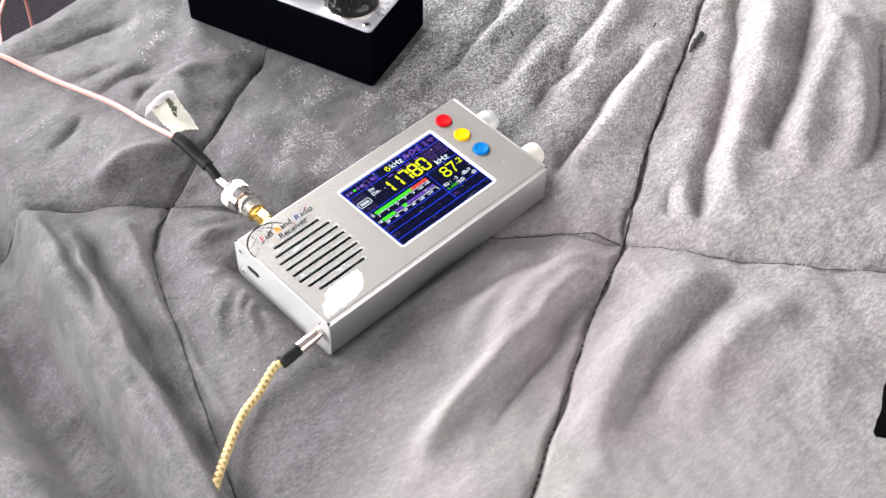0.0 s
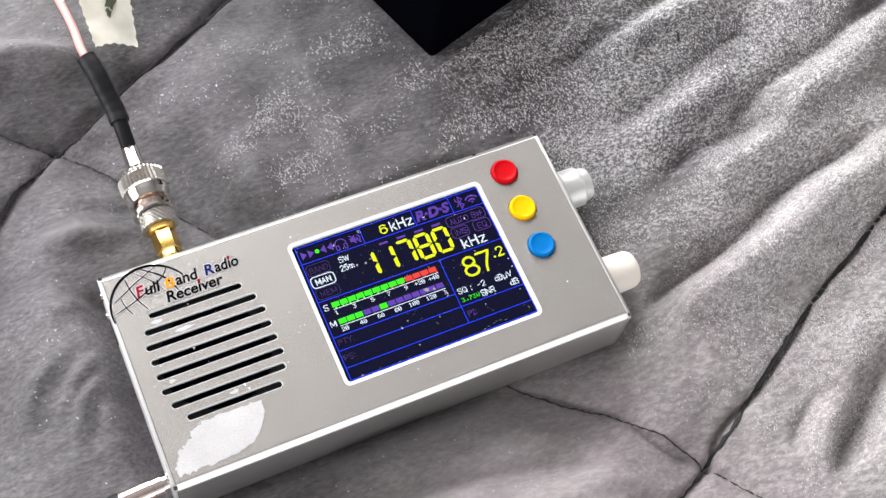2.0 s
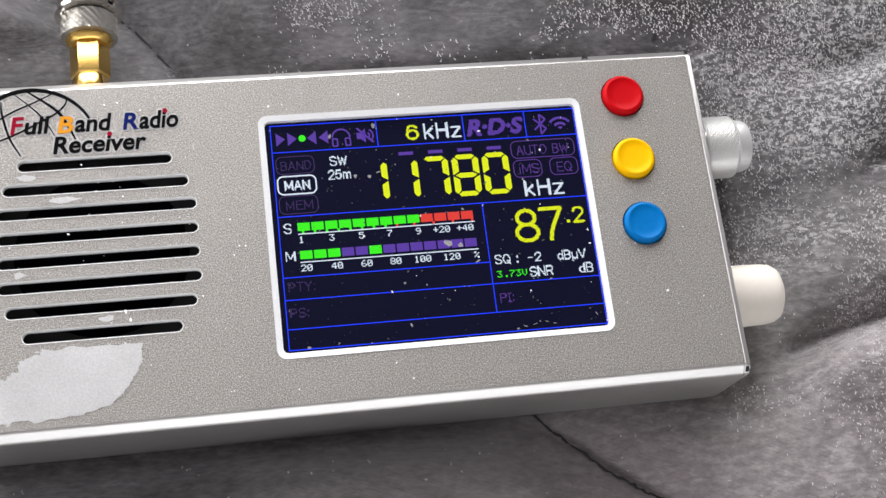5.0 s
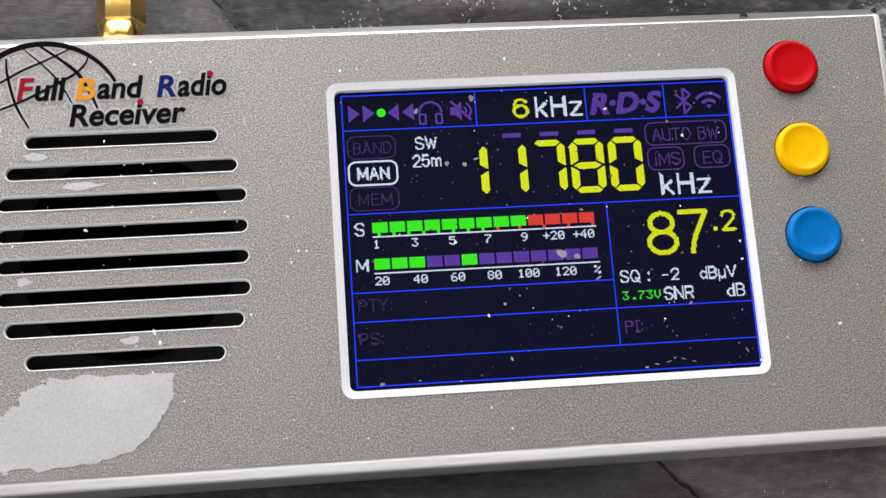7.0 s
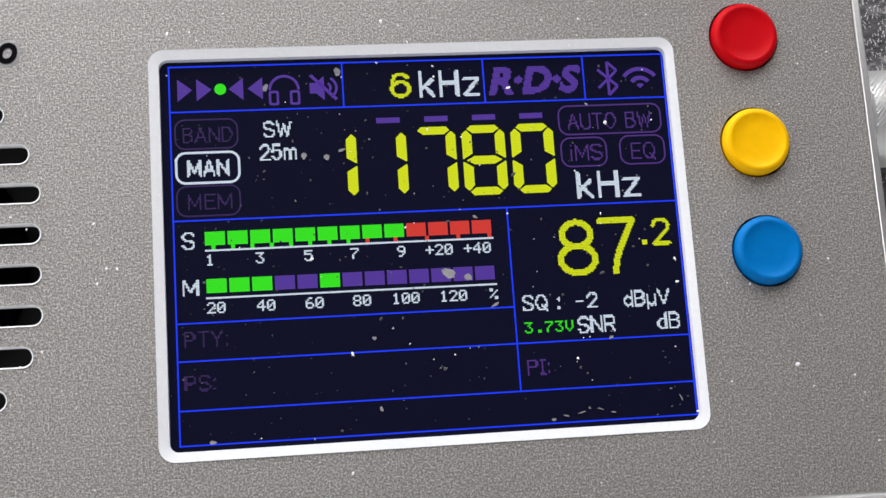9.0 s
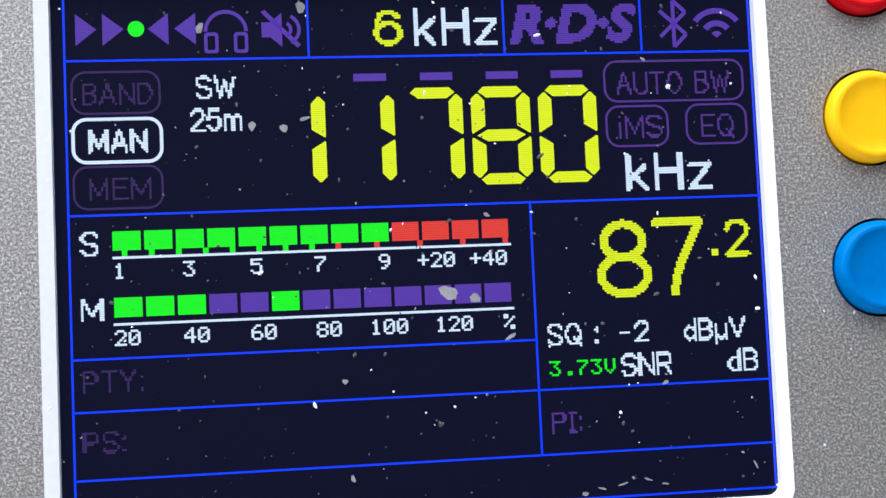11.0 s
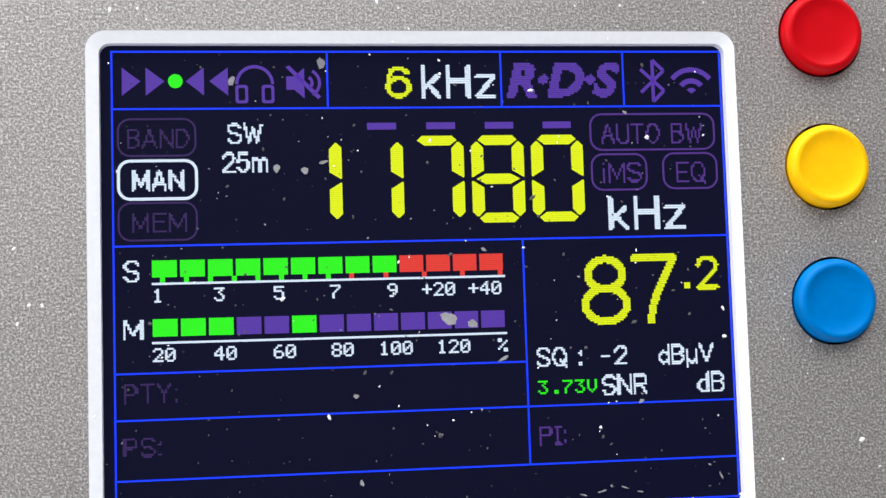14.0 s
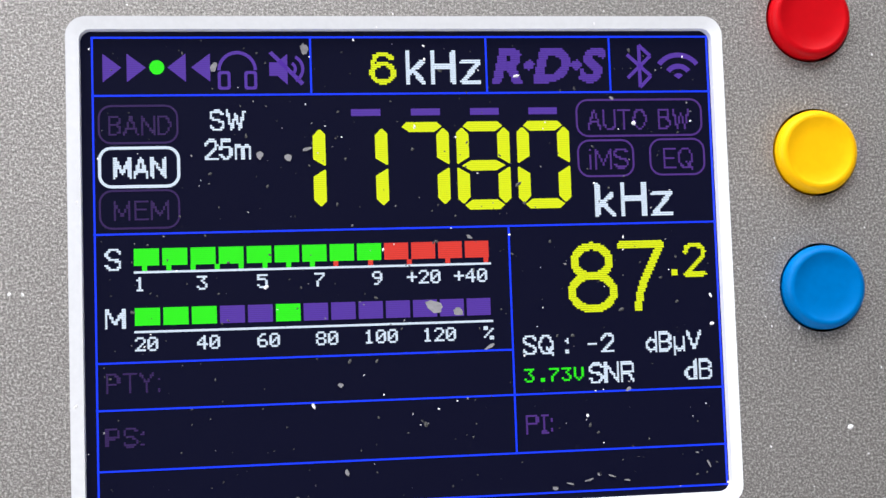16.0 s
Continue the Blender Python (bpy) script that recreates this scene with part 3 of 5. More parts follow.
def bed_height(x, y):
    z = np.full(x.shape, -0.0185)
    z += 0.008 * np.exp(-((x + 0.055) ** 2 + (y - 0.140) ** 2) / 0.045 ** 2)
    calm = 1 - 0.75 * np.exp(-((x + 0.02) ** 2 / 0.09 ** 2 + (y + 0.09) ** 2 / 0.04 ** 2)) - 0.7 / (1 + np.exp((x + 0.115) / 0.012))
    calm = np.clip(calm, 0.2, 1)
    z += 0.0018 * waves(x, y, 3, 0.11) + calm * 0.0009 * waves(x, y, 5, 0.042, 16, 0.7, 2.4) + calm * 0.00028 * waves(x, y, 9, 0.017, 18, 0.9, 2.2) + 0.00005 * waves(x, y, 10, 0.007, 20)
    wx, wy = x + 0.0015 * waves(x, y, 21, 0.05, 6), y + 0.0015 * waves(x, y, 22, 0.05, 6)
    for line, w, h in FOLDS:
        d, _ = away(wx, wy, line)
        taper = 1.0
        for ex, ey in (line[0], line[-1]):
            taper = taper * (1 - 0.9 * np.exp(-((wx - ex) ** 2 + (wy - ey) ** 2) / 0.014 ** 2))
        z += 2.0 * taper * h * (np.exp(-(d / w) ** 2) if h > 0 else np.exp(-np.sqrt((d / w) ** 2 + 0.04) * 1.25))
    for k, line in enumerate(SEAMS):
        d, _ = away(x + 0.0012 * waves(x, y, 31 + k, 0.04, 5), y + 0.0012 * waves(x, y, 41 + k, 0.04, 5), line)
        z -= 0.0060 * np.exp(-(d / 0.016) ** 2) + (0.0044, 0.0026, 0.0032)[k] * np.exp(-(d / 0.0017) ** 2)
        z += 0.0006 * np.exp(-(d / 0.012) ** 2) * np.sin(d * 300) * waves(x, y, 51 + k, 0.02, 8)
    # the side beyond the left ridge sinks into a valley, rises to one more fold and hangs down
    d, s = away(x, y, RIDGE)
    out = np.where(s < 0, d, 0.0)
    inside = np.where(s >= 0, d, 0.0)
    z += 0.006 * np.exp(-(inside / 0.012) ** 2) * (x < -0.08)
    z -= 0.062 * (1 - np.exp(-(out / 0.019) ** 1.7)) - 0.040 * np.exp(-((out - 0.066) / 0.026) ** 2) + 0.9 * np.maximum(out - 0.085, 0)
    z += 0.0030 * np.sin(out * 6.283 / 0.024 + 0.8 * np.sin(y * 9)) * np.clip(out / 0.008, 0, 1) * np.exp(-(out / 0.06) ** 2)
    z += 0.0025 * np.clip(out / 0.02, 0, 1) * waves(x, y, 61, 0.085, 6, 0.12, 0.12)
    # the far edge of the bed
    back = y - (0.2615 + 0.11 * (x + 0.087))
    z += 0.004 * np.exp(-((back + 0.008) / 0.012) ** 2)
    z -= np.where(back > 0, 6.0 * back * back / (back + 0.006), 0)
    # pressed flat beneath the radio and the tuner box
    for dist, bottom in ((np.maximum(np.maximum(RAD[0] - x, x - RAD[1]), np.maximum(RAD[2] - y, y - RAD[3])), RAD[4]), (box_distance(x, y), -0.0185)):
        press = np.clip(1 - dist / 0.011, 0, 1)
        press = press * press * (3 - 2 * press)
        z = np.where(dist < 0.011, z * (1 - press) + np.clip(z, bottom - 0.0008, bottom - 0.0004) * press, z)
    return np.maximum(z, FLOOR_Z + 0.01)


def box_distance(x, y):
    inv = BOX_POSE.inverted()
    lx = inv[0][0] * x + inv[0][1] * y + inv[0][3]
    ly = inv[1][0] * x + inv[1][1] * y + inv[1][3]
    return np.maximum(np.maximum(-lx, lx - BOX_W), np.maximum(-ly, ly - BOX_D))


def axis_steps(lo, a, b, hi, fine, coarse):
    return np.concatenate([np.arange(lo, a, coarse), np.arange(a, b, fine), np.arange(b, hi + coarse, coarse)])


def sheet(name, xs, ys, height, mat):
    gx, gy = np.meshgrid(xs, ys)
    v = np.stack([gx, gy, height(gx, gy)], -1).reshape(-1, 3)
    n, w = len(ys), len(xs)
    i = (np.arange(n - 1)[:, None] * w + np.arange(w - 1)[None, :]).ravel()
    faces = np.stack([i, i + 1, i + w + 1, i + w], -1)
    me = bpy.data.meshes.new(name)
    me.vertices.add(len(v))
    me.vertices.foreach_set("co", v.ravel())
    me.loops.add(faces.size)
    me.loops.foreach_set("vertex_index", faces.ravel().astype(np.int32))
    me.polygons.add(len(faces))
    me.polygons.foreach_set("loop_start", np.arange(0, faces.size, 4, dtype=np.int32))
    me.update()
    me.validate()
    me.polygons.foreach_set("use_smooth", [True] * len(me.polygons))
    me.materials.append(mat)
    return me


comforter = thing("comforter", "grey quilted velour comforter, rumpled, spread over a bed", "comforter", pose(0, 0, FLOOR_Z))
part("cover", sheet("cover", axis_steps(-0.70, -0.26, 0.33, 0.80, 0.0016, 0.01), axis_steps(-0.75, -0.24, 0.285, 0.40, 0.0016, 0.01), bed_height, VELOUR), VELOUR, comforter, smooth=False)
for line, girth in zip(SEAMS, (0.9, 0.45, 0.85)):
    pts = spline([(x, y, 0) for x, y in line], 26)
    px, py = np.array([p.x for p in pts]), np.array([p.y for p in pts])
    pz = bed_height(px, py)
    keep = [Vector((a + 0.0003 * math.sin(37 * k), b + 0.0003 * math.cos(29 * k), c + 0.0005 - 0.0003 * girth)) for k, (a, b, c) in enumerate(zip(px, py, pz)) if c > -0.08]
    part("seam", tube(keep, [girth * (0.00062 + 0.00025 * math.sin(k * 1.9)) * (1.0 + 0.9 * min(1.0, max(0.0, (p.x - 0.072) / 0.03)) * (girth > 0.6)) for k, p in enumerate(keep)], 6), THREAD, comforter, "dark stitched quilting seam")
knot = spline([(0.2330, -0.0095, 0), (0.2312, -0.0101, 0), (0.2197, -0.0135, 0), (0.2126, -0.0163, 0)], 6)
knot = [Vector((p.x, p.y, float(bed_height(np.array([p.x]), np.array([p.y]))[0]) + 0.0010)) for p in knot]
part("seam_knot", tube(knot, [0.0006 + 0.0016 * math.sin(3.14 * k / (len(knot) - 1)) * (0.7 + 0.3 * math.sin(2.7 * k)) for k in range(len(knot))], 8), THREAD, comforter, "dark thread knot")
for x, y, l, turn in ((0.2112, 0.0115, 0.0022, 20), (0.137, 0.0620, 0.0026, 75), (0.178, 0.085, 0.0020, 140), (0.060, 0.048, 0.0012, 60)):
    z = float(bed_height(np.array([x]), np.array([y]))[0]) + 0.0007
    d = Vector((math.cos(radians(turn)), math.sin(radians(turn)), 0.15)) * l
    burr = [Vector((x, y, z)) + d * t + Vector((0, 0, 0.0004 * math.sin(3.1 * t))) for t in (-0.6, -0.25, 0.1, 0.45, 0.7)]
    part("burr", tube(burr, [0.0002, 0.0006, 0.0005, 0.0007, 0.0002], 6), THREAD, comforter, "small dark burr caught in the nap")
bed = thing("mattress", "plain mattress hidden beneath the comforter", "mattress", pose(0.2, -0.3, FLOOR_Z))
part("body", box(-0.10, 0.75, -0.70, 0.22, FLOOR_Z, -0.14, 0.02), PLASTER, bed)


def lint(count, x0, x1, y0, y1, seed, size=(0.0006, 0.0017)):
    """Loose flecks and short fibres on the nap; clusters stand for its glints."""
    rng = np.random.RandomState(seed)
    x, y = rng.uniform(x0, x1, count), rng.uniform(y0, y1, count)
    dense = 0.9 * waves(x, y, 77, 0.07, 10) + 1.1 * waves(x, y, 78, 0.020, 8, 0.5, 1.9) + 0.8 * rng.normal(0, 1, count)
    # Clusters added to brighten the right and back, where the nap shines.
    dense += 2.6 * np.exp(-((x - 0.10) / 0.10) ** 2 - ((y - 0.065) / 0.065) ** 2) + 2.5 * np.exp(-((x - 0.16) / 0.09) ** 2 - ((y - 0.01) / 0.09) ** 2) + 1.0 * np.exp(-((x - 0.19) / 0.06) ** 2 - ((y - 0.06) / 0.05) ** 2)
    dense += 0.4 * np.exp(-((x - 0.03) / 0.06) ** 2 - ((y - 0.085) / 0.05) ** 2) + 1.7 * np.exp(-((x - 0.14) / 0.08) ** 2 - ((y + 0.06) / 0.055) ** 2)
    dense -= 1.5 / (1 + np.exp((x + 0.05) / 0.012)) + 2.0 / (1 + np.exp((y + 0.055) / 0.008)) / (1 + np.exp((x - 0.07) / 0.015))
    ok = ((dense > 2.5) | (rng.rand(count) < 0.0035)) & (box_distance(x, y) > 0.004) & ~((x > RAD[0] - 0.004) & (x < RAD[1] + 0.004) & (y > RAD[2] - 0.004) & (y < RAD[3] + 0.004))
    x, y = x[ok], y[ok]
    z = bed_height(x, y) + 0.0002
    v, f = [], []
    for a, b, c in zip(x, y, z):
        ang, l, w, up = rng.normal(2.0, 0.7), size[0] + (size[1] - size[0]) * rng.beta(1, 4), rng.uniform(0.00005, 0.00017), rng.uniform(0.1, 0.5)
        dx, dy = math.cos(ang), math.sin(ang)
        k = len(v)
        v += [(a - dy * w, b + dx * w, c), (a + dy * w, b - dx * w, c), (a + dx * l, b + dy * l, c + l * up), (a + dx * l * 0.5, b + dy * l * 0.5, c + l * up * 0.5 + w * 2)]
        f += [(k, k + 1, k + 2), (k, k + 3, k + 1), (k + 1, k + 3, k + 2), (k, k + 2, k + 3)]
    me = bpy.data.meshes.new("lint")
    me.from_pydata(v, [], f)
    me.materials.append(LINT)
    return me


tagged(new("lint", lint(480000, -0.14, 0.30, -0.19, 0.25, 4, (0.0003, 0.0015))), "white flecks on grey velour, for lint and for glints of its nap", "lint", kind="stuff")

# ---- radio ----
X0, X1, YF, YR, TOP, BOT = RAD[0], RAD[1], -RAD[2], RAD[3], 0.0, RAD[4]
radio = thing("radio_receiver", "silver aluminium handheld radio receiver with lit colour display, lying on comforter", "radio", pose((X0 + X1) / 2, 0, BOT))
SLOTS = [(-0.0828, -0.0525, 0.0180), (-0.0858, -0.0495, 0.0129), (-0.0870, -0.0482, 0.0079), (-0.0871, -0.0482, 0.0028), (-0.0871, -0.0482, -0.0022), (-0.0871, -0.0481, -0.0073), (-0.0858, -0.0493, -0.0123), (-0.0827, -0.0524, -0.0174)]
SLOT_R = 0.00118
BUTTONS = [(0.0438, 0.0256, RED, "red"), (0.0438, 0.0110, YELLOW, "yellow"), (0.0438, -0.0036, BLUE, "blue")]
BEZ_OUT, BEZ_IN = (-0.0346, 0.0338, -0.0259, 0.0258), (-0.0334, 0.0328, -0.0248, 0.0246)
EDGE, END = 0.0021, 0.0013     # corner radius of the profile, thickness of the end plates

# top face with its openings
holes = [rounded(a, b, y - SLOT_R, y + SLOT_R, SLOT_R * 0.999, 8) for a, b, y in SLOTS]
holes += [circle(x, y, 0.00478) for x, y, _, _ in BUTTONS] + [rounded(*BEZ_OUT, 0.0019)]
face = [(X0 + END, -YF + EDGE), (X1 - END, -YF + EDGE), (X1 - END, YR - EDGE), (X0 + END, YR - EDGE)]
part("top_face", flat([face] + holes, TOP - 0.0014, TOP), ALU, radio, "fine blasted silver aluminium top with speaker slots")
# long sides with rounded edges, and the underside
prof = []
for cy, cz, a0 in ((YR - EDGE, TOP - EDGE, 90), (YR - EDGE, BOT + EDGE, 0), (-YF + EDGE, BOT + EDGE, -90), (-YF + EDGE, TOP - EDGE, -180)):
    prof += [(cy + EDGE * math.cos(radians(a0 - a)) * k, cz + EDGE * math.sin(radians(a0 - a)) * k) for a, k in ((0, 1.0), (8, 0.965), (22, 0.845), (45, 0.775), (68, 0.845), (82, 0.965), (90, 1.0))]
shell = bmesh.new()
rows = [[shell.verts.new((x, y, z)) for y, z in prof] for x in (X0 + END, X1 - END)]
for i in range(len(prof) - 1):
    shell.faces.new((rows[0][i], rows[0][i + 1], rows[1][i + 1], rows[1][i]))
part("shell", shell, ALU_SIDE, radio, "smooth silver extruded sides with rounded edges")
for x0, x1 in ((X0, X0 + END - 0.00012), (X1 - END + 0.00012, X1)):
    outline = [(y, z) for y, z in prof]
    bm = bmesh.new()
    a, b = [bm.verts.new((x0, y, z)) for y, z in outline], [bm.verts.new((x1, y, z)) for y, z in outline]
    for i in range(len(a)):
        j = (i + 1) % len(a)
        bm.faces.new((a[i], a[j], b[j], b[i]))
    bm.faces.new(a)
    bm.faces.new(b)
    bmesh.ops.bevel(bm, geom=[e for e in bm.edges if abs(e.verts[0].co.x - e.verts[1].co.x) < 1e-7], offset=0.00022, segments=1, affect="EDGES")
    # Left plate is paler: the light on that end is put into its colour.
    part("end_plate", bm, FILM if x0 == X0 else ALU_SIDE, radio, "thin silver end plate")
    part("end_gap", box(min(x0, x1) + 0.0003, max(x0, x1) + (0.0003 if x0 == X0 else -0.0003), -YF + 0.0005, YR - 0.0005, BOT + 0.0005, TOP - 0.0004), DARK, radio)
# Black block fills the case, standing for the shade behind the slots.
part("inside", box(X0 + 0.002, X1 - 0.002, -YF + 0.0012, YR - 0.0012, BOT + 0.0008, TOP - 0.0065), DARK, radio, "black filler for the shade behind the speaker slots")
# a paler speaker cone edge seen faintly through the slots
cone = lathe([(0, 0.0160), (0.0006, 0.0172), (0.0011, 0.0165), (0.0008, 0.0150), (-0.001, 0.010), (-0.001, 0.004), (0.0005, 0.001)], pose(-0.0676, 0.0002, TOP - 0.0062), 40)
part("speaker", cone, BLACK_PL, radio, "black speaker cone behind the slots")
for (a, b, y) in SLOTS:
    part("slot_rim", ring_strip(rounded(a - 0.00014, b + 0.00014, y - SLOT_R - 0.00014, y + SLOT_R + 0.00014, SLOT_R + 0.00013, 8), rounded(a + 0.00002, b - 0.00002, y - SLOT_R + 0.00002, y + SLOT_R - 0.00002, SLOT_R - 0.00003, 8), TOP + 0.00012, TOP + 0.00003), BARE, radio, "bright chamfered slot edge")
part("bezel", ring_strip(rounded(BEZ_OUT[0] - 0.0001, BEZ_OUT[1] + 0.0001, BEZ_OUT[2] - 0.0001, BEZ_OUT[3] + 0.0001, 0.0020, 8), rounded(*BEZ_IN, 0.0011, 8), TOP + 0.0001, TOP - 0.00015), BARE, radio, "bright white chamfered frame round the display")

# buttons
for x, y, mat, tone in BUTTONS:
    r = 0.0045
    prof_b = [(-0.004, r), (0.0005, r), (0.0009, r - 0.00012), (0.00125, r - 0.00042), (0.00136, r - 0.00075), (0.00130, r - 0.00095), (0.00112, r - 0.0013), (0.00105, 0.0020), (0.00102, 0.0004)]
    part("button", lathe(prof_b, pose(x, y, TOP), 48), mat, radio, "round " + tone + " push button")

# knobs on the end
ALONG = Matrix.Rotation(radians(90), 4, "Y")
KNURL = grainy("knurled_aluminium", (0.90, 0.90, 0.88), 0.30, 0.6, 1500.0, 0.2, 0.00005, 0.06)
k1 = part("tuning_knob", lathe([(0.0024, 0.0052), (0.0024, 0.0066), (0.0028, 0.0069)] + [(0.0030 + 0.00033 * i, 0.0070) for i in range(20)] + [(0.0095, 0.0069), (0.0101, 0.0064), (0.0102, 0.0061)],
          Matrix.Translation((X1, 0.0168, -0.0118)) @ ALONG, 112, (3, 22, 0.00045, "diamond")), KNURL, radio, "pale silver knurled metal tuning knob", smooth=False)
part("knob_end", lathe([(0.0100, 0.0060), (0.0122, 0.0058), (0.0131, 0.0054), (0.0134, 0.0046), (0.0133, 0.001)], Matrix.Translation((X1, 0.0168, -0.0118)) @ ALONG, 48), KNURL, k1, "smooth stepped end of the knob")
part("collar", lathe([(0.0, 0.0058), (0.0016, 0.0058), (0.0018, 0.0052), (0.0030, 0.0050)], Matrix.Translation((X1, 0.0168, -0.0118)) @ ALONG, 40), CHROME, k1)
part("volume_knob", lathe([(0.0006, 0.0066), (0.0010, 0.0069), (0.0105, 0.0066), (0.0122, 0.0063), (0.0134, 0.0056), (0.0140, 0.0045), (0.0142, 0.001)], Matrix.Translation((X1, -0.0180, -0.0122)) @ ALONG, 56), WHITE_PL, radio, "smooth ivory plastic volume knob")

# sockets in the near end
part("charge_port", flat([rounded(-0.0045, 0.0045, -0.0016, 0.0016, 0.0015)], 0, 0.0003), DARK, radio).matrix_basis = Matrix.Translation((X0 - 0.0001, 0.022, -0.0125)) @ Matrix.Rotation(radians(-90), 4, "Y") @ Matrix.Rotation(radians(90), 4, "Z")
for y, z in ((0.031, -0.004), (-0.031, -0.0045), (0.031, -0.020)):
    part("screw", lathe([(0, 0.0013), (0.0005, 0.0012), (0.0007, 0.0008), (0.0006, 0.0002)], Matrix.Translation((X0, y, z)) @ Matrix.Rotation(radians(-90), 4, "Y"), 16), CHROME, radio)

# worn lacquer patch, an irregular smooth blotch below the slots, its reflection painted pale
rng = random.Random(6)
blotch = [(-0.0603, -0.0203), (-0.0605, -0.0240), (-0.0622, -0.0268), (-0.0640, -0.0295), (-0.0668, -0.0318), (-0.0720, -0.0331), (-0.0790, -0.0338), (-0.0860, -0.0339), (-0.0905, -0.0335), (-0.0912, -0.0310), (-0.0893, -0.0285), (-0.0878, -0.0262), (-0.0845, -0.0243), (-0.0826, -0.0222), (-0.0788, -0.0203), (-0.0700, -0.0199)]
edge = []
for (ax, ay), (bx, by) in zip(blotch, blotch[1:] + blotch[:1]):
    for j in range(6):
        t = j / 6
        g = 0.00065 if ax < -0.075 else 0.00022
        edge.append((ax + (bx - ax) * t + rng.uniform(-g, g), ay + (by - ay) * t + rng.uniform(-g, g)))
part("lacquer_patch", flat([edge], TOP + 0.00002, TOP + 0.00007), FILM, radio, "smooth worn patch on the lid, painted pale for its reflection", smooth=False)
for cx, cy, n in ((-0.0668, -0.0148, 0.0017), (-0.074, 0.0104, 0.0030), (-0.081, 0.0155, 0.0022), (-0.083, -0.0048, 0.0012)):
    part("lacquer_fleck", flat([[(cx + n * math.cos(a / 14 * 6.283) * rng.uniform(0.7, 1.2), cy + 0.0007 * math.sin(a / 14 * 6.283) * rng.uniform(0.6, 1.2)) for a in range(14)]], TOP + 0.00002, TOP + 0.00006), FILM, radio, smooth=False)

for k in range(14):
    cx, cy = rng.uniform(-0.0905, -0.0615), rng.choice((rng.gauss(-0.0215, 0.0012), rng.gauss(-0.0340, 0.0006) if k % 2 else rng.gauss(-0.0205, 0.0008)))
    n = rng.uniform(0.00015, 0.0007)
    if min(abs(cy - y) for _, _, y in SLOTS) > 0.0019 + n * 0.5 and cy > -0.0345:
        part("lacquer_fleck", flat([[(cx + n * math.cos(a / 9 * 6.283) * rng.uniform(0.6, 1.3), cy + n * 0.5 * math.sin(a / 9 * 6.283) * rng.uniform(0.5, 1.2)) for a in range(9)]], TOP + 0.00002, TOP + 0.00006), FILM, radio, smooth=False)

# printed logo sticker
ZL = TOP + 0.00007
WORDS = (("F", -0.0840, -0.0812, 0.0250, 0.0288, "red"), ("ull", -0.0812, -0.0762, 0.0248, 0.0287, "black"), ("B", -0.0748, -0.0716, 0.0247, 0.0284, "amber"), ("and", -0.0714, -0.0640, 0.0247, 0.0286, "black"),
         ("R", -0.0619, -0.0588, 0.0247, 0.0284, "navy"), ("adio", -0.0586, -0.0507, 0.0246, 0.0286, "black"), ("Receiver", -0.0758, -0.0573, 0.0202, 0.0240, "black"))
CELL, SX, SY = 0.00008, -0.0936, 0.0172     # the sticker's outline is cut on a fine grid
outline = np.zeros((240, 570), bool)
fx, fy = np.meshgrid(SX + (np.arange(570) + 0.5) * CELL, SY + (np.arange(240) + 0.5) * CELL)
for body, x0, x1, y0, y1, tone in WORDS:
    me = lettering(body, x0, x1, y0, y1, 0.0, 0.16, 0.026)
    me.calc_loop_triangles()
    for tri in me.loop_triangles:
        (ax, ay, az), (bx, by, bz), (cx, cy, cz) = (me.vertices[i].co for i in tri.vertices)
        area = (bx - ax) * (cy - ay) - (by - ay) * (cx - ax)
        if abs(area) > 1e-12:
            i0, i1, j0, j1 = (int((min(ax, bx, cx) - SX) / CELL) - 1, int((max(ax, bx, cx) - SX) / CELL) + 2, int((min(ay, by, cy) - SY) / CELL) - 1, int((max(ay, by, cy) - SY) / CELL) + 2)
            px, py = fx[j0:j1, i0:i1], fy[j0:j1, i0:i1]
            w0 = ((bx - px) * (cy - py) - (by - py) * (cx - px)) / area
            w1 = ((cx - px) * (ay - py) - (cy - py) * (ax - px)) / area
            outline[j0:j1, i0:i1] |= (w0 >= 0) & (w1 >= 0) & (w0 + w1 <= 1)
GC, GR = (-0.0800, 0.0215), 0.0131
arcs = [([(GC[0] + GR * math.cos(radians(a)), GC[1] + GR * math.sin(radians(a))) for a in range(28, 192, 6)], 0.00040)]
for line, w in ((((-85.7, 32.3), (-85.5, 29.5), (-84.2, 24.4), (-82.1, 20.3)), 0.20), (((-88.9, 26.5), (-88.2, 23.0), (-86.9, 20.2)), 0.16),
                (((-80.5, 34.3), (-76.8, 31.5), (-74.5, 29.4), (-73.2, 27.3), (-72.2, 25.3), (-71.3, 23.2)), 0.26), (((-83.0, 33.8), (-80.3, 31.3), (-78.0, 28.8), (-76.4, 26.3), (-75.3, 24.2)), 0.13),
                (((-91.2, 25.8), (-87.3, 27.8), (-83.4, 30.0), (-79.5, 31.7), (-75.5, 33.6)), 0.16), (((-92.0, 22.0), (-87.3, 23.4), (-84.0, 24.6), (-81.5, 25.7), (-77.6, 27.7), (-74.9, 29.2), (-73.2, 30.9), (-72.7, 32.3)), 0.19)):
    arcs.append(([(p.x, p.y) for p in spline([(x / 1000, y / 1000, 0) for x, y in line], 6)], w / 1000))
for pts, w in arcs:
    for (ax, ay), (bx, by) in zip(pts, pts[1:]):
        dx, dy = bx - ax, by - ay
        t = np.clip(((fx - ax) * dx + (fy - ay) * dy) / (dx * dx + dy * dy), 0, 1)
        outline |= np.hypot(fx - ax - t * dx, fy - ay - t * dy) < w * 0.8
grown = np.zeros_like(outline)
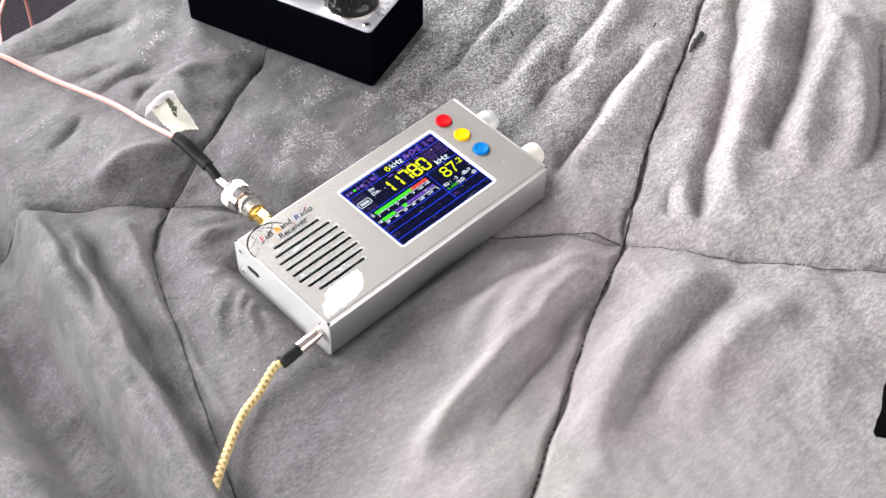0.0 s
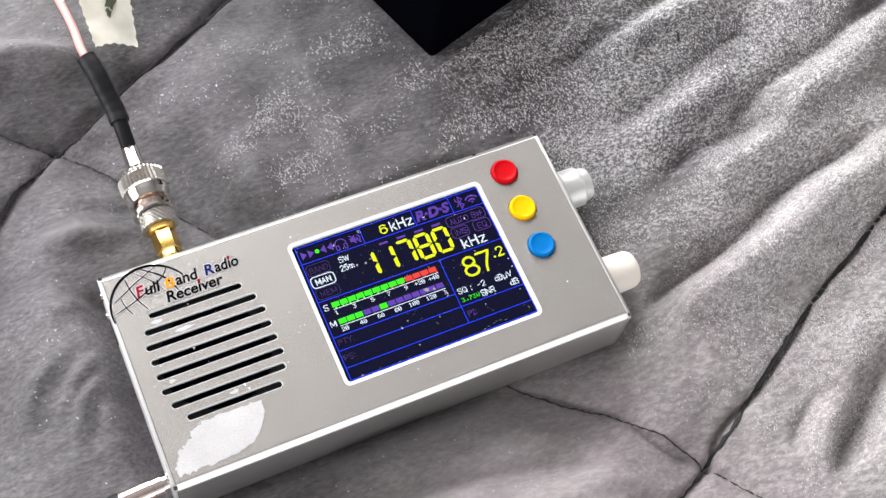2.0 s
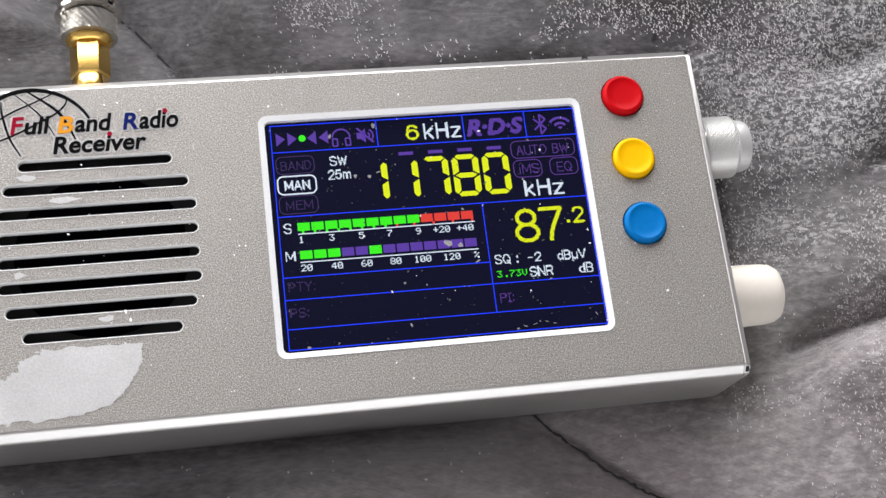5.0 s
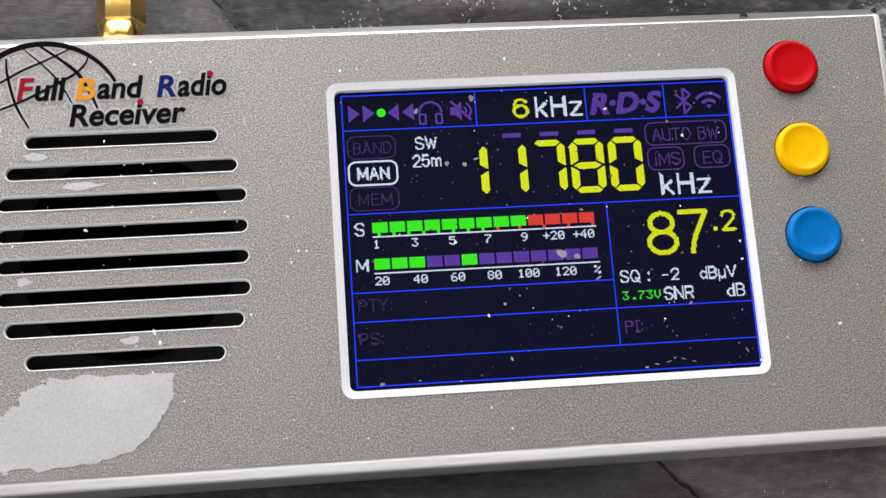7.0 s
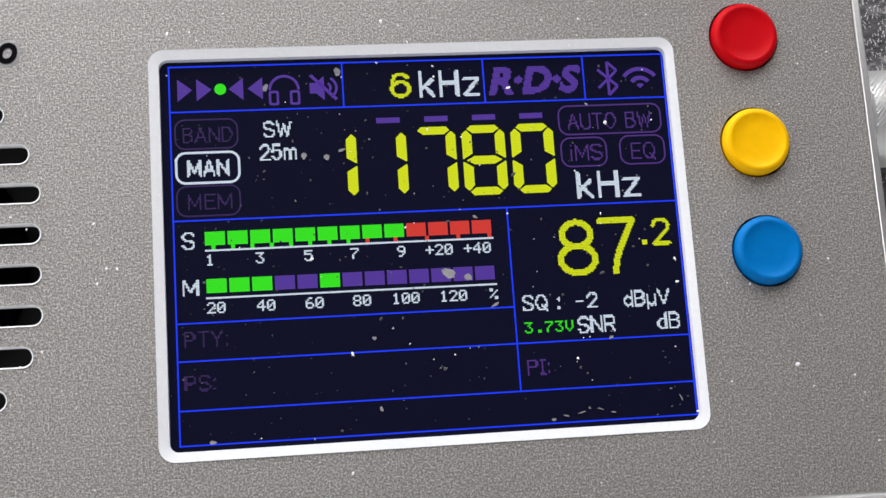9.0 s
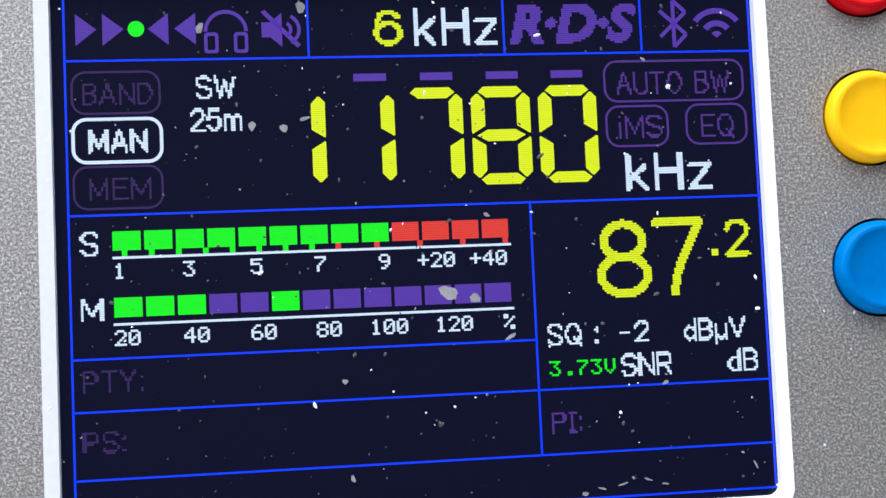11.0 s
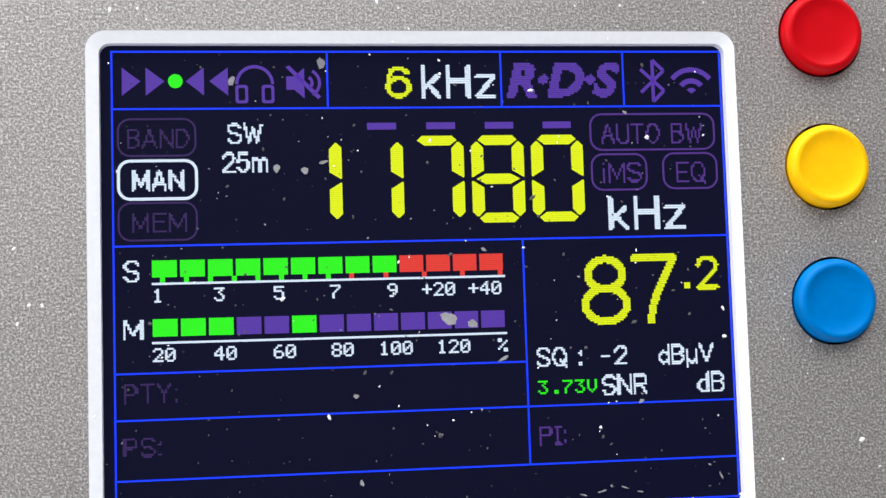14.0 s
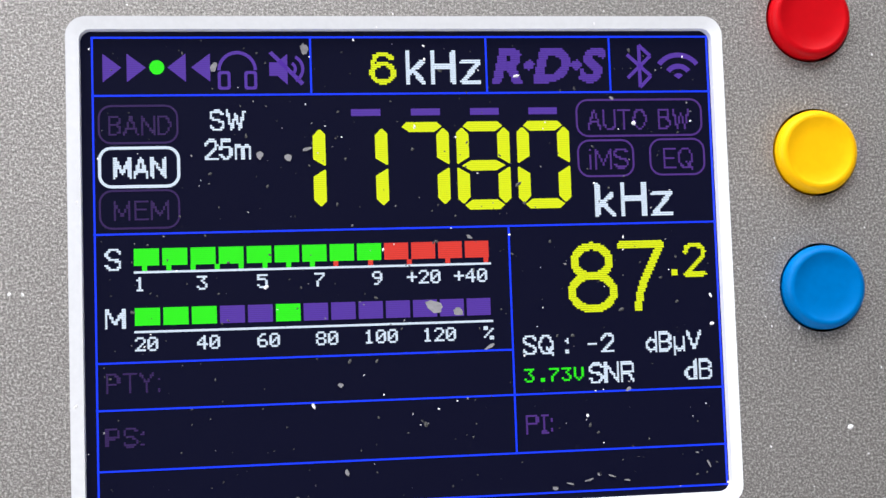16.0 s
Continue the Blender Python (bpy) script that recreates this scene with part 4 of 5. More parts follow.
for i in range(-5, 6):
    for j in range(-5, 6):
        if i * i + j * j <= 27:
            grown |= np.roll(np.roll(outline, i, 1), j, 0)
grown &= (fx > X0 + END + 0.0002) & (fy < YR - EDGE - 0.0001)
v, f = [], []
for row in range(240):
    edges = np.flatnonzero(np.diff(np.concatenate([[0], grown[row].astype(int), [0]])))
    for i0, i1 in zip(edges[::2], edges[1::2]):
        k = len(v)
        v += [(SX + i0 * CELL, SY + row * CELL, TOP + 0.00004), (SX + i1 * CELL, SY + row * CELL, TOP + 0.00004), (SX + i1 * CELL, SY + (row + 1) * CELL, TOP + 0.00004), (SX + i0 * CELL, SY + (row + 1) * CELL, TOP + 0.00004)]
        f.append((k, k + 1, k + 2, k + 3))
backing = bpy.data.meshes.new("sticker")
backing.from_pydata(v, [], f)
logo = part("sticker", backing, grainy("clear_sticker", (0.52, 0.51, 0.495), 0.28, 0.45, 2600.0, 0.2, 0.00004, 0.2), radio, "clear sticker with a globe and printed name, cut round the letters", smooth=False)
for body, x0, x1, y0, y1, tone in WORDS:
    part("logo_letters", lettering(body, x0, x1, y0, y1, ZL + 0.00003, 0.16, 0.026), LOGO[tone], logo, "printed name", smooth=False)
for x, y in ((-0.0533, 0.0284), (-0.06455, 0.0240)):
    part("logo_dot", flat([circle(x, y, 0.00052, 14)], ZL, ZL + 0.00010), LOGO["red"], logo, "red dot", smooth=False)
for rise, (pts, w) in zip((0.0, 0.000005, 0.00001, 0.000015, 0.00002, 0.000025, 0.00003), arcs):
    left, right = [], []
    for k, (x, y) in enumerate(pts):
        ax, ay = pts[max(0, k - 1)]
        bx, by = pts[min(len(pts) - 1, k + 1)]
        l = math.hypot(bx - ax, by - ay)
        t = 0.6 + 0.6 * math.sin(math.pi * min(1, (k + 1) / (len(pts) + 1)))
        left.append((x - (by - ay) / l * w * t, y + (bx - ax) / l * w * t))
        right.append((x + (by - ay) / l * w * t, y - (bx - ax) / l * w * t))
    part("globe_line", flat([left + right[::-1]], ZL - 0.00002 + rise, ZL + rise), LOGO["black"], logo, smooth=False)

# dark chip on the far edge, pale specks of dust on lid and display
part("paint_chip", flat([[(0.0362, 0.0349), (0.0368, 0.0352), (0.0376, 0.0350), (0.0373, 0.0356), (0.0364, 0.0357)]], TOP - 0.0003, TOP + 0.00004), DARK, radio, smooth=False)


def dust(count, x0, x1, y0, y1, z, seed, lo, hi):
    g = np.random.RandomState(seed)
    v, f = [], []
    for _ in range(count):
        cx, cy, r, n = g.uniform(x0, x1), g.uniform(y0, y1), lo + (hi - lo) * g.beta(0.8, 4), 6
        sx, a0 = g.uniform(0.5, 2.0), g.uniform(0, 3.1)
        k = len(v)
        for i in range(n):
            a = 6.283 * i / n
            ex, ey = r * math.cos(a) * sx * g.uniform(0.7, 1.2), r * math.sin(a) * g.uniform(0.7, 1.2)
            v.append((cx + ex * math.cos(a0) - ey * math.sin(a0), cy + ex * math.sin(a0) + ey * math.cos(a0), z))
        v.append((cx, cy, z + r * 0.5))
        f += [(k + i, k + (i + 1) % n, k + n) for i in range(n)]
    me = bpy.data.meshes.new("dust")
    me.from_pydata(v, [], f)
    return me


tagged(part("dust", dust(260, X0 + 0.003, X1 - 0.003, -0.033, 0.034, TOP + 0.00003, 3, 0.00006, 0.00032), LINT, radio, "scattered white dust specks", smooth=False), kind="stuff")

# ---- display ----
ZD = TOP - 0.0012
display = part("display", box(BEZ_IN[0] - 0.0008, BEZ_IN[1] + 0.0008, BEZ_IN[2] - 0.0008, BEZ_IN[3] + 0.0008, ZD - 0.002, ZD, 0.0002, 1), GLASS_BLACK, radio, "dark colour display showing frequency and signal meters")
DISPLAY_DUST = grainy("grey_dust", (0.065, 0.065, 0.064), 0.9, 0.0, 900.0, 0.2, 0.0001, 0.2)
tagged(part("display_dust", dust(280, -0.032, 0.032, -0.024, 0.024, ZD + 0.00008, 8, 0.00004, 0.00030), DISPLAY_DUST, display, smooth=False), kind="stuff")
CLOT = grainy("pale_dust", (0.24, 0.235, 0.24), 0.9, 0.0, 2500.0, 0.3, 0.0001, 0.3)
tagged(part("display_lint", dust(70, -0.032, 0.032, -0.0242, 0.024, ZD + 0.00009, 15, 0.00004, 0.00022), CLOT, display, smooth=False), kind="stuff")
for u, v, r, long, turn in ((168.6, 141.4, 3.0, 1.5, 25), (181.0, 144.6, 2.0, 1.3, 20), (82.4, 62.0, 1.6, 1.3, 100), (96.6, 63.4, 1.7, 1.1, 60), (60.4, 16.4, 1.5, 1.8, 110), (106.0, 7.2, 2.0, 1.4, 80), (106.4, 59.0, 0.8, 3.0, 165), (196.6, 163.0, 0.8, 3.6, 150),
                             (120.0, 180.0, 1.1, 1.2, 10), (122.0, 224.0, 0.9, 1.9, 70), (268.6, 187.6, 0.8, 2.0, 150), (266.0, 34.0, 0.7, 1.8, 40), (310.0, 228.0, 0.4, 5.0, 65), (304.0, 222.0, 0.4, 2.0, 20), (236.0, 235.0, 0.4, 5.0, 15), (246.0, 233.5, 0.4, 6.0, 165), (258.0, 232.0, 0.4, 5.0, 20), (251.0, 231.0, 0.5, 1.5, 70), (266.0, 234.5, 0.4, 4.0, 10), (228.0, 237.0, 0.9, 1.6, 0), (20.0, 238.0, 1.2, 1.6, 0), (188.0, 106.0, 0.8, 2.0, 30)):
    n = 14
    ring = []
    for i in range(n):
        a = 6.283 * i / n
        ex, ey = r * long * math.cos(a) * (1 + 0.16 * math.sin(3 * i + u)), r * math.sin(a) * (1 + 0.2 * math.cos(5 * i + v))
        ring.append((-0.032362 + (u + ex * math.cos(radians(turn)) - ey * math.sin(radians(turn))) * 0.00020333, 0.024172 - (v + ex * math.sin(radians(turn)) + ey * math.cos(radians(turn))) * 0.00020167))
    part("dust_clot", flat([ring], ZD + 0.00006, ZD + 0.00016), CLOT, display, smooth=False)
PXX, PXY = 0.00020333, 0.00020167


def ux(u):
    return -0.032362 + u * PXX


def uy(v):
    return 0.024172 - v * PXY


def mark(name, loops, tone, label=""):
    """Flat lit shapes on the display, in its own 320 x 240 grid; holes as inner outlines."""
    return part(name, flat([[(ux(u), uy(v)) for u, v in loop] for loop in loops], ZD + 0.00002, ZD + 0.00005), UI[tone], display, label, smooth=False)


def bar(name, u0, v0, u1, v1, tone):
    return mark(name, [[(u0, v0), (u1, v0), (u1, v1), (u0, v1)]], tone)


def pixelled(me):
    """The same letters as rows of lit display pixels, with thin dark lines between the rows."""
    me.calc_loop_triangles()
    co = np.empty(len(me.vertices) * 3)
    me.vertices.foreach_get("co", co)
    co = co.reshape(-1, 3)
    co = np.stack([(co[:, 0] + 0.032362) / PXX, (0.024172 - co[:, 1]) / PXY, co[:, 2]], -1)
    tri = np.empty(len(me.loop_triangles) * 3, dtype=np.int32)
    me.loop_triangles.foreach_get("vertices", tri)
    tri = tri.reshape(-1, 3)
    lit = np.zeros((240 * 4, 320 * 4), bool)
    for t in tri:
        (ax, ay, az), (bx, by, bz), (cx, cy, cz) = co[t]
        area = (bx - ax) * (cy - ay) - (by - ay) * (cx - ax)
        if abs(area) < 1e-6 or min(az, bz, cz) < ZD + 0.00004:
            continue
        x0, x1, y0, y1 = (int(min(ax, bx, cx) * 4) - 1, int(max(ax, bx, cx) * 4) + 2, int(min(ay, by, cy) * 4) - 1, int(max(ay, by, cy) * 4) + 2)
        gx, gy = np.meshgrid((np.arange(x0, x1) + 0.5) / 4, (np.arange(y0, y1) + 0.5) / 4)
        w0 = ((bx - gx) * (cy - gy) - (by - gy) * (cx - gx)) / area
        w1 = ((cx - gx) * (ay - gy) - (cy - gy) * (ax - gx)) / area
        lit[y0:y1, x0:x1] |= (w0 >= 0) & (w1 >= 0) & (w0 + w1 <= 1)
    return lit_rows(lit.reshape(240, 4, 320, 4).mean((1, 3)) > 0.40)


def lit_rows(cells):
    """A mesh of the lit cells of the display grid, row by row."""
    v, f = [], []
    for row in np.nonzero(cells.any(1))[0]:
        run = None
        for col in range(321):
            on = col < 320 and cells[row, col]
            if on and run is None:
                run = col
            if not on and run is not None:
                k = len(v)
                for p, q in ((run, row + 0.05), (col, row + 0.05), (col, row + 0.97), (run, row + 0.97)):
                    v.append((ux(p), uy(q), ZD + 0.00004))
                f.append((k + 3, k + 2, k + 1, k))
                run = None
    out = bpy.data.meshes.new("readout")
    out.from_pydata(v, [], f)
    return out


def oval(cx, cy, rx, ry, a0=0, a1=360, n=20):
    return [(cx + rx * math.cos(radians(a0 + (a1 - a0) * i / n)), cy + ry * math.sin(radians(a0 + (a1 - a0) * i / n))) for i in range(n + 1)]


# plotted letters of the display: width, then strokes in a box one unit wide and high, y down
STROKES = {
    "A": (0.72, [[(0, 1), (0.5, 0), (1, 1)], [(0.18, 0.66), (0.82, 0.66)]]),
    "B": (0.62, [[(0, 0), (0.68, 0), (0.95, 0.13), (0.95, 0.35), (0.68, 0.47), (0, 0.47)], [(0.68, 0.47), (1, 0.62), (1, 0.86), (0.68, 1), (0, 1), (0, 0)]]),
    "D": (0.68, [[(0, 0), (0.6, 0), (0.9, 0.2), (1, 0.5), (0.9, 0.8), (0.6, 1), (0, 1), (0, 0)]]),
    "E": (0.58, [[(1, 0), (0, 0), (0, 1), (1, 1)], [(0, 0.48), (0.86, 0.48)]]),
    "H": (0.66, [[(0, 0), (0, 1)], [(1, 0), (1, 1)], [(0, 0.46), (1, 0.46)]]),
    "I": (0.34, [[(0, 0), (1, 0)], [(0.5, 0), (0.5, 1)], [(0, 1), (1, 1)]]),
    "M": (0.78, [[(0, 1), (0, 0), (0.5, 0.8), (1, 0), (1, 1)]]),
    "N": (0.68, [[(0, 1), (0, 0), (1, 1), (1, 0)]]),
    "O": (0.70, [oval(0.5, 0.5, 0.5, 0.5)]),
    "P": (0.60, [[(0, 1), (0, 0), (0.7, 0), (1, 0.14), (1, 0.4), (0.7, 0.54), (0, 0.54)]]),
    "Q": (0.72, [oval(0.5, 0.5, 0.5, 0.5), [(0.58, 0.72), (1, 1.06)]]),
    "R": (0.64, [[(0, 1), (0, 0), (0.7, 0), (1, 0.14), (1, 0.4), (0.7, 0.54), (0, 0.54)], [(0.5, 0.54), (1, 1)]]),
    "S": (0.64, [[(1, 0.17), (0.76, 0), (0.24, 0), (0, 0.15), (0, 0.32), (0.22, 0.45), (0.78, 0.55), (1, 0.68), (1, 0.85), (0.76, 1), (0.24, 1), (0, 0.83)]]),
    "T": (0.64, [[(0, 0), (1, 0)], [(0.5, 0), (0.5, 1)]]),
    "U": (0.66, [[(0, 0), (0, 0.8), (0.25, 1), (0.75, 1), (1, 0.8), (1, 0)]]),
    "V": (0.70, [[(0, 0), (0.5, 1), (1, 0)]]),
    "W": (0.92, [[(0, 0), (0.25, 1), (0.5, 0.2), (0.75, 1), (1, 0)]]),
    "Y": (0.66, [[(0, 0), (0.5, 0.5), (1, 0)], [(0.5, 0.5), (0.5, 1)]]),
    "d": (0.52, [[(1, 0), (1, 1)], oval(0.5, 0.67, 0.5, 0.33)]),
    "i": (0.10, [[(0.5, 0.34), (0.5, 1)], [(0.5, 0.03), (0.5, 0.08)]]),
    "k": (0.50, [[(0, 0), (0, 1)], [(0.92, 0.34), (0, 0.74)], [(0.34, 0.6), (1, 1)]]),
    "m": (0.80, [[(0, 1), (0, 0.33)], [(0, 0.48), (0.18, 0.34), (0.36, 0.34), (0.5, 0.48), (0.5, 1)], [(0.5, 0.48), (0.66, 0.34), (0.86, 0.34), (1, 0.48), (1, 1)]]),
    "z": (0.52, [[(0, 0.33), (1, 0.33), (0, 1), (1, 1)]]),
    "µ": (0.50, [[(0, 0.34), (0, 1.28)], [(0, 0.84), (0.25, 1), (0.7, 1), (1, 0.82)], [(1, 0.34), (1, 1)]]),
    "2": (0.56, [[(0, 0.24), (0.12, 0.06), (0.35, 0), (0.65, 0), (0.9, 0.07), (1, 0.25), (0.9, 0.45), (0, 1), (1, 1)]]),
    "5": (0.56, [[(0.95, 0), (0.1, 0), (0, 0.47), (0.3, 0.36), (0.7, 0.36), (1, 0.55), (1, 0.8), (0.7, 1), (0.3, 1), (0, 0.84)]]),
    "6": (0.60, [oval(0.5, 0.68, 0.5, 0.32), [(0, 0.68), (0.03, 0.36), (0.16, 0.1), (0.4, 0), (0.68, 0.01), (0.94, 0.18)]]),
    "7": (0.60, [[(0, 0), (1, 0), (0.66, 0.42), (0.46, 0.72), (0.38, 1)]]),
    "8": (0.62, [oval(0.5, 0.24, 0.42, 0.24), oval(0.5, 0.73, 0.5, 0.27)]),
    "-": (0.36, [[(0, 0.55), (1, 0.55)]]),
    ":": (0.08, [[(0.5, 0.28), (0.5, 0.36)], [(0.5, 0.88), (0.5, 0.96)]]),
    ".": (0.08, [[(0.4, 0.97), (0.6, 0.97)]]),
    " ": (0.34, [])}


def plotted(body, u0, v0, u1, v1, tone, thick=1.16, gap=0.24):
    """Words drawn in even strokes and broken into display pixels, fitted between the given edges."""
    h = thick / 2
    full = sum(STROKES[c][0] for c in body) + gap * (len(body) - 1)
    unit, u = (u1 - u0 - thick) / full, u0 + h
    cells = np.zeros((240, 320), bool)
    gx, gy = np.meshgrid(np.arange(320) + 0.5, np.arange(240) + 0.5)
    for c in body:
        wide, lines = STROKES[c]
        for line in lines:
            pts = [(u + p * wide * unit, v0 + h + q * (v1 - v0 - thick)) for p, q in line]
            for (ax, ay), (bx, by) in zip(pts, pts[1:]):
                dx, dy = bx - ax, by - ay
                t = np.clip(((gx - ax) * dx + (gy - ay) * dy) / max(dx * dx + dy * dy, 1e-9), 0, 1)
                cells |= np.hypot(gx - ax - t * dx, gy - ay - t * dy) <= h
        u += (wide + gap) * unit
    return part("readout", lit_rows(cells), UI[tone], display, smooth=False)


def words(body, u0, v0, u1, v1, tone, shear=0.0, bold=0.0):
    me = lettering(body, ux(u0), ux(u1), uy(v1), uy(v0), ZD + 0.00002, shear, bold)
    return part("readout", pixelled(me) if v1 - v0 > 8.5 else me, UI[tone], display, smooth=False)


def capsule(u0, v0, u1, v1, tone, w=1.0):
    r = 6.5
    return mark("key_frame", [rounded(u0, u1, v0, v1, r), rounded(u0 + w, u1 - w, v0 + w, v1 - w, r - w)], tone)


GLYPHS = {"0": "3E5149453E", "1": "00427F4000", "2": "4261514946", "3": "2141454B31", "4": "1814127F10", "5": "2745454539", "6": "3C4A494930", "7": "0171090503", "8": "3649494936", "9": "064949291E",
          "+": "08083E0808", "%": "2313086462", ".": "0000606000", "V": "1F2040201F"}


def figures(body, u, v, tone, step=6.0):
    """Small figures of five by seven display pixels, from the left edge u and top v."""
    pts, faces = [], []
    for n, letter in enumerate(body):
        for col in range(5):
            bits = int(GLYPHS[letter][2 * col:2 * col + 2], 16)
            for row in range(7):
                if bits >> row & 1:
                    a, b, k = u + n * step + col, v + row, len(pts)
                    pts += [(ux(p), uy(q), ZD + 0.00004) for p, q in ((a - 0.12, b + 0.06), (a + 1.12, b + 0.06), (a + 1.12, b + 1.0), (a - 0.12, b + 1.0))]
                    faces.append((k + 3, k + 2, k + 1, k))
    me = bpy.data.meshes.new("readout")
    me.from_pydata(pts, [], faces)
    return part("readout", me, UI[tone], display, smooth=False)


L = 0.47
for v, u1 in ((1.0, 320), (30.7, 320), (100.8, 320), (165.0, 208.7), (188.3, 320), (218.2, 320), (239.2, 320)):
    bar("grid_line", 0, v - L, u1, v + L, "blue")
for u, v0, v1 in ((0.6, 1.0, 239.2), (319.4, 1.0, 239.2), (109.2, 1.0, 30.7), (200.1, 1.0, 30.7), (266.0, 1.0, 30.7), (208.7, 100.8, 218.2)):
    bar("grid_line", u - L, v0, u + L, v1, "blue")
for a, b in ((5.6, 14.8), (17.4, 26.8), (46.5, 37.4), (58.6, 49.2)):
    mark("tuning_arrow", [[(a, 9.2), (b, 16.4), (a, 23.8)]], "purple")
mark("tuning_dot", [circle(32.2, 16.3, 3.7, 16)], "green")
plotted("6", 139.4, 8.6, 152.8, 25.8, "yellow", 2.3)
plotted("kHz", 157.6, 7.6, 197.4, 26.2, "white", 2.5, 0.30)
words("R·D·S", 203.0, 6.6, 264.2, 25.7, "purple", 0.24, 0.045)
hp = oval(72.1, 18.0, 9.9, 10.0, 180, 360)
hq = oval(72.1, 18.0, 8.3, 8.3, 360, 180)
mark("headphone_band", [hp + hq], "purple")
for u in (62.3, 75.6):
    mark("headphone_cup", [rounded(u, u + 6.4, 18.4, 28.0, 1.5), rounded(u + 1.5, u + 4.9, 19.9, 26.5, 0.8)], "purple")
mark("mute_icon", [[(88.2, 14.0), (92.2, 14.0), (97.4, 9.6), (97.4, 25.6), (92.2, 21), (88.2, 21)]], "purple")
mark("mute_slash", [[(88.0, 9.2), (89.8, 8.2), (105.8, 24.6), (104.2, 26)]], "purple")
for r in (4.0, 7.8):
    mark("mute_wave", [oval(98.2, 17.4, r, r, -62, 62, 8) + oval(98.2, 17.4, r - 1.6, r - 1.6, 62, -62, 8)], "purple")
rune = [(275.6, 10.6), (288.2, 22.2), (282.2, 28.2), (282.2, 5.6), (288.2, 11.4), (275.6, 23.2)]
for (a, b), (c, d) in zip(rune, rune[1:]):
    l = math.hypot(c - a, d - b)
    nx, ny = -(d - b) / l * 0.9, (c - a) / l * 0.9
    mark("radio_link_icon", [[(a + nx, b + ny), (c + nx, d + ny), (c - nx, d - ny), (a - nx, b - ny)]], "purple")
for r, w in ((3.2, 3.2), (8.4, 2.8), (14.4, 2.6)):
    mark("wireless_icon", [oval(303.3, 24.0, r, r, -142, -38, 12) + oval(303.3, 24.0, max(0.1, r - w), max(0.1, r - w), -38, -142, 12)], "purple")
for body, frame_box, text_box, tone in (("BAND", (2.9, 35.4, 42.3, 55.3), (7.7, 40.8, 38.8, 50.7), "dim"), ("MAN", (2.7, 56.6, 42.8, 77.6), (10.2, 62.0, 36.0, 72.7), "white"), ("MEM", (2.8, 78.4, 42.4, 98.4), (9.6, 84.0, 36.8, 94.2), "dim"),
                                        ("AUTO BW", (246.6, 34.4, 315.2, 54.6), (252.6, 39.7, 308.2, 50.8), "mid"), ("iMS", (246.6, 56.0, 277.2, 76.0), (252.6, 60.6, 273.8, 71.6), "mid"), ("EQ", (285.4, 55.8, 315.8, 75.7), (293.0, 60.6, 309.0, 72.0), "mid")):
    capsule(*frame_box, tone, 1.5 if tone == "white" else 1.0)
    plotted(body, *text_box, tone, 1.5 if tone == "white" else 1.1)
plotted("SW", 57.8, 38.4, 75.6, 48.9, "white", 1.4)
plotted("25m", 55.0, 53.3, 78.4, 64.0, "white", 1.4)
plotted("kHz", 255.0, 78.6, 296.9, 97.4, "white", 2.5, 0.30)
for k in range(4):
    bar("digit_dash", 129.1 + 30.8 * k, 38.6, 144.2 + 30.8 * k, 42.2, "purple")


def digit(right, lit):
    """One seven-segment figure with pointed segments."""
    l, r, t, m, b, w = right - 27.8, right, 45.7, 68.8, 91.9, 6.4
    h, g = 2.7, 0.5
    shapes = {"a": [(l + 3 + g, t + 2.4), (l + 6, t), (r - 6, t), (r - 3 - g, t + 2.4), (r - w - 0.9, t + 5.2), (l + w + 0.9, t + 5.2)],
              "d": [(l + 3 + g, b - 2.4), (l + 6, b), (r - 6, b), (r - 3 - g, b - 2.4), (r - w - 0.9, b - 5.2), (l + w + 0.9, b - 5.2)],
              "g": [(l + 2.4, m), (l + w + 0.9, m - h), (r - w - 0.9, m - h), (r - 2.4, m), (r - w - 0.9, m + h), (l + w + 0.9, m + h)]}
    for key, top, x, d in (("f", True, l, 1), ("b", True, r, -1), ("e", False, l, 1), ("c", False, r, -1)):
        s = 1 if top else -1
        y0, y1 = (t + 3.4, m - 0.9) if top else (b - 3.4, m + 0.9)
        shapes[key] = [(x + d * 2.4, y0), (x + d * 3.4, y0), (x + d * w, y0 + s * 3.2), (x + d * w, y1 - s * 3.6), (x + d * 0.5, y1), (x, y1 - s * 0.5), (x, y0 + s * 2.4)]
    for key in lit:
        mark("digit_segment", [shapes[key]], "yellow")


for k, lit in enumerate(("bc", "bc", "abc", "abcdefg", "abcdef")):
    digit(115.6 + 31.75 * k, lit)
plotted("S", 5.2, 108.1, 13.2, 119.0, "white", 1.4)
plotted("M", 5.1, 137.9, 14.6, 148.3, "white", 1.4)
for k in range(13):
    u = 19.3 + 13.85 * k
    bar("meter_bar", u, 108.2, u + 12.3, 116.8, "green" if k < 9 else "red")
    bar("meter_bar", u, 137.9, u + 12.3, 146.7, "green" if k in (0, 1, 2, 5) else "purple")
    tick = 23.2 + 11.85 * k if k < 9 else 135.6 + 19.8 * (k - 9)
    bar("meter_tick", tick, 116.8, tick + 2.5, 119.4, "green" if k < 8 else "red")
bar("meter_line", 19.2, 119.5, 198.8, 120.6, "white")
bar("meter_line", 18.9, 149.3, 198.9, 150.4, "white")
for body, u in (("1", 22.0), ("3", 52.4), ("5", 82.2), ("7", 110.8), ("9", 140.0), ("+20", 163.8), ("+40", 188.0)):
    figures(body, u - 3 * len(body) + 0.5, 122.5, "white")
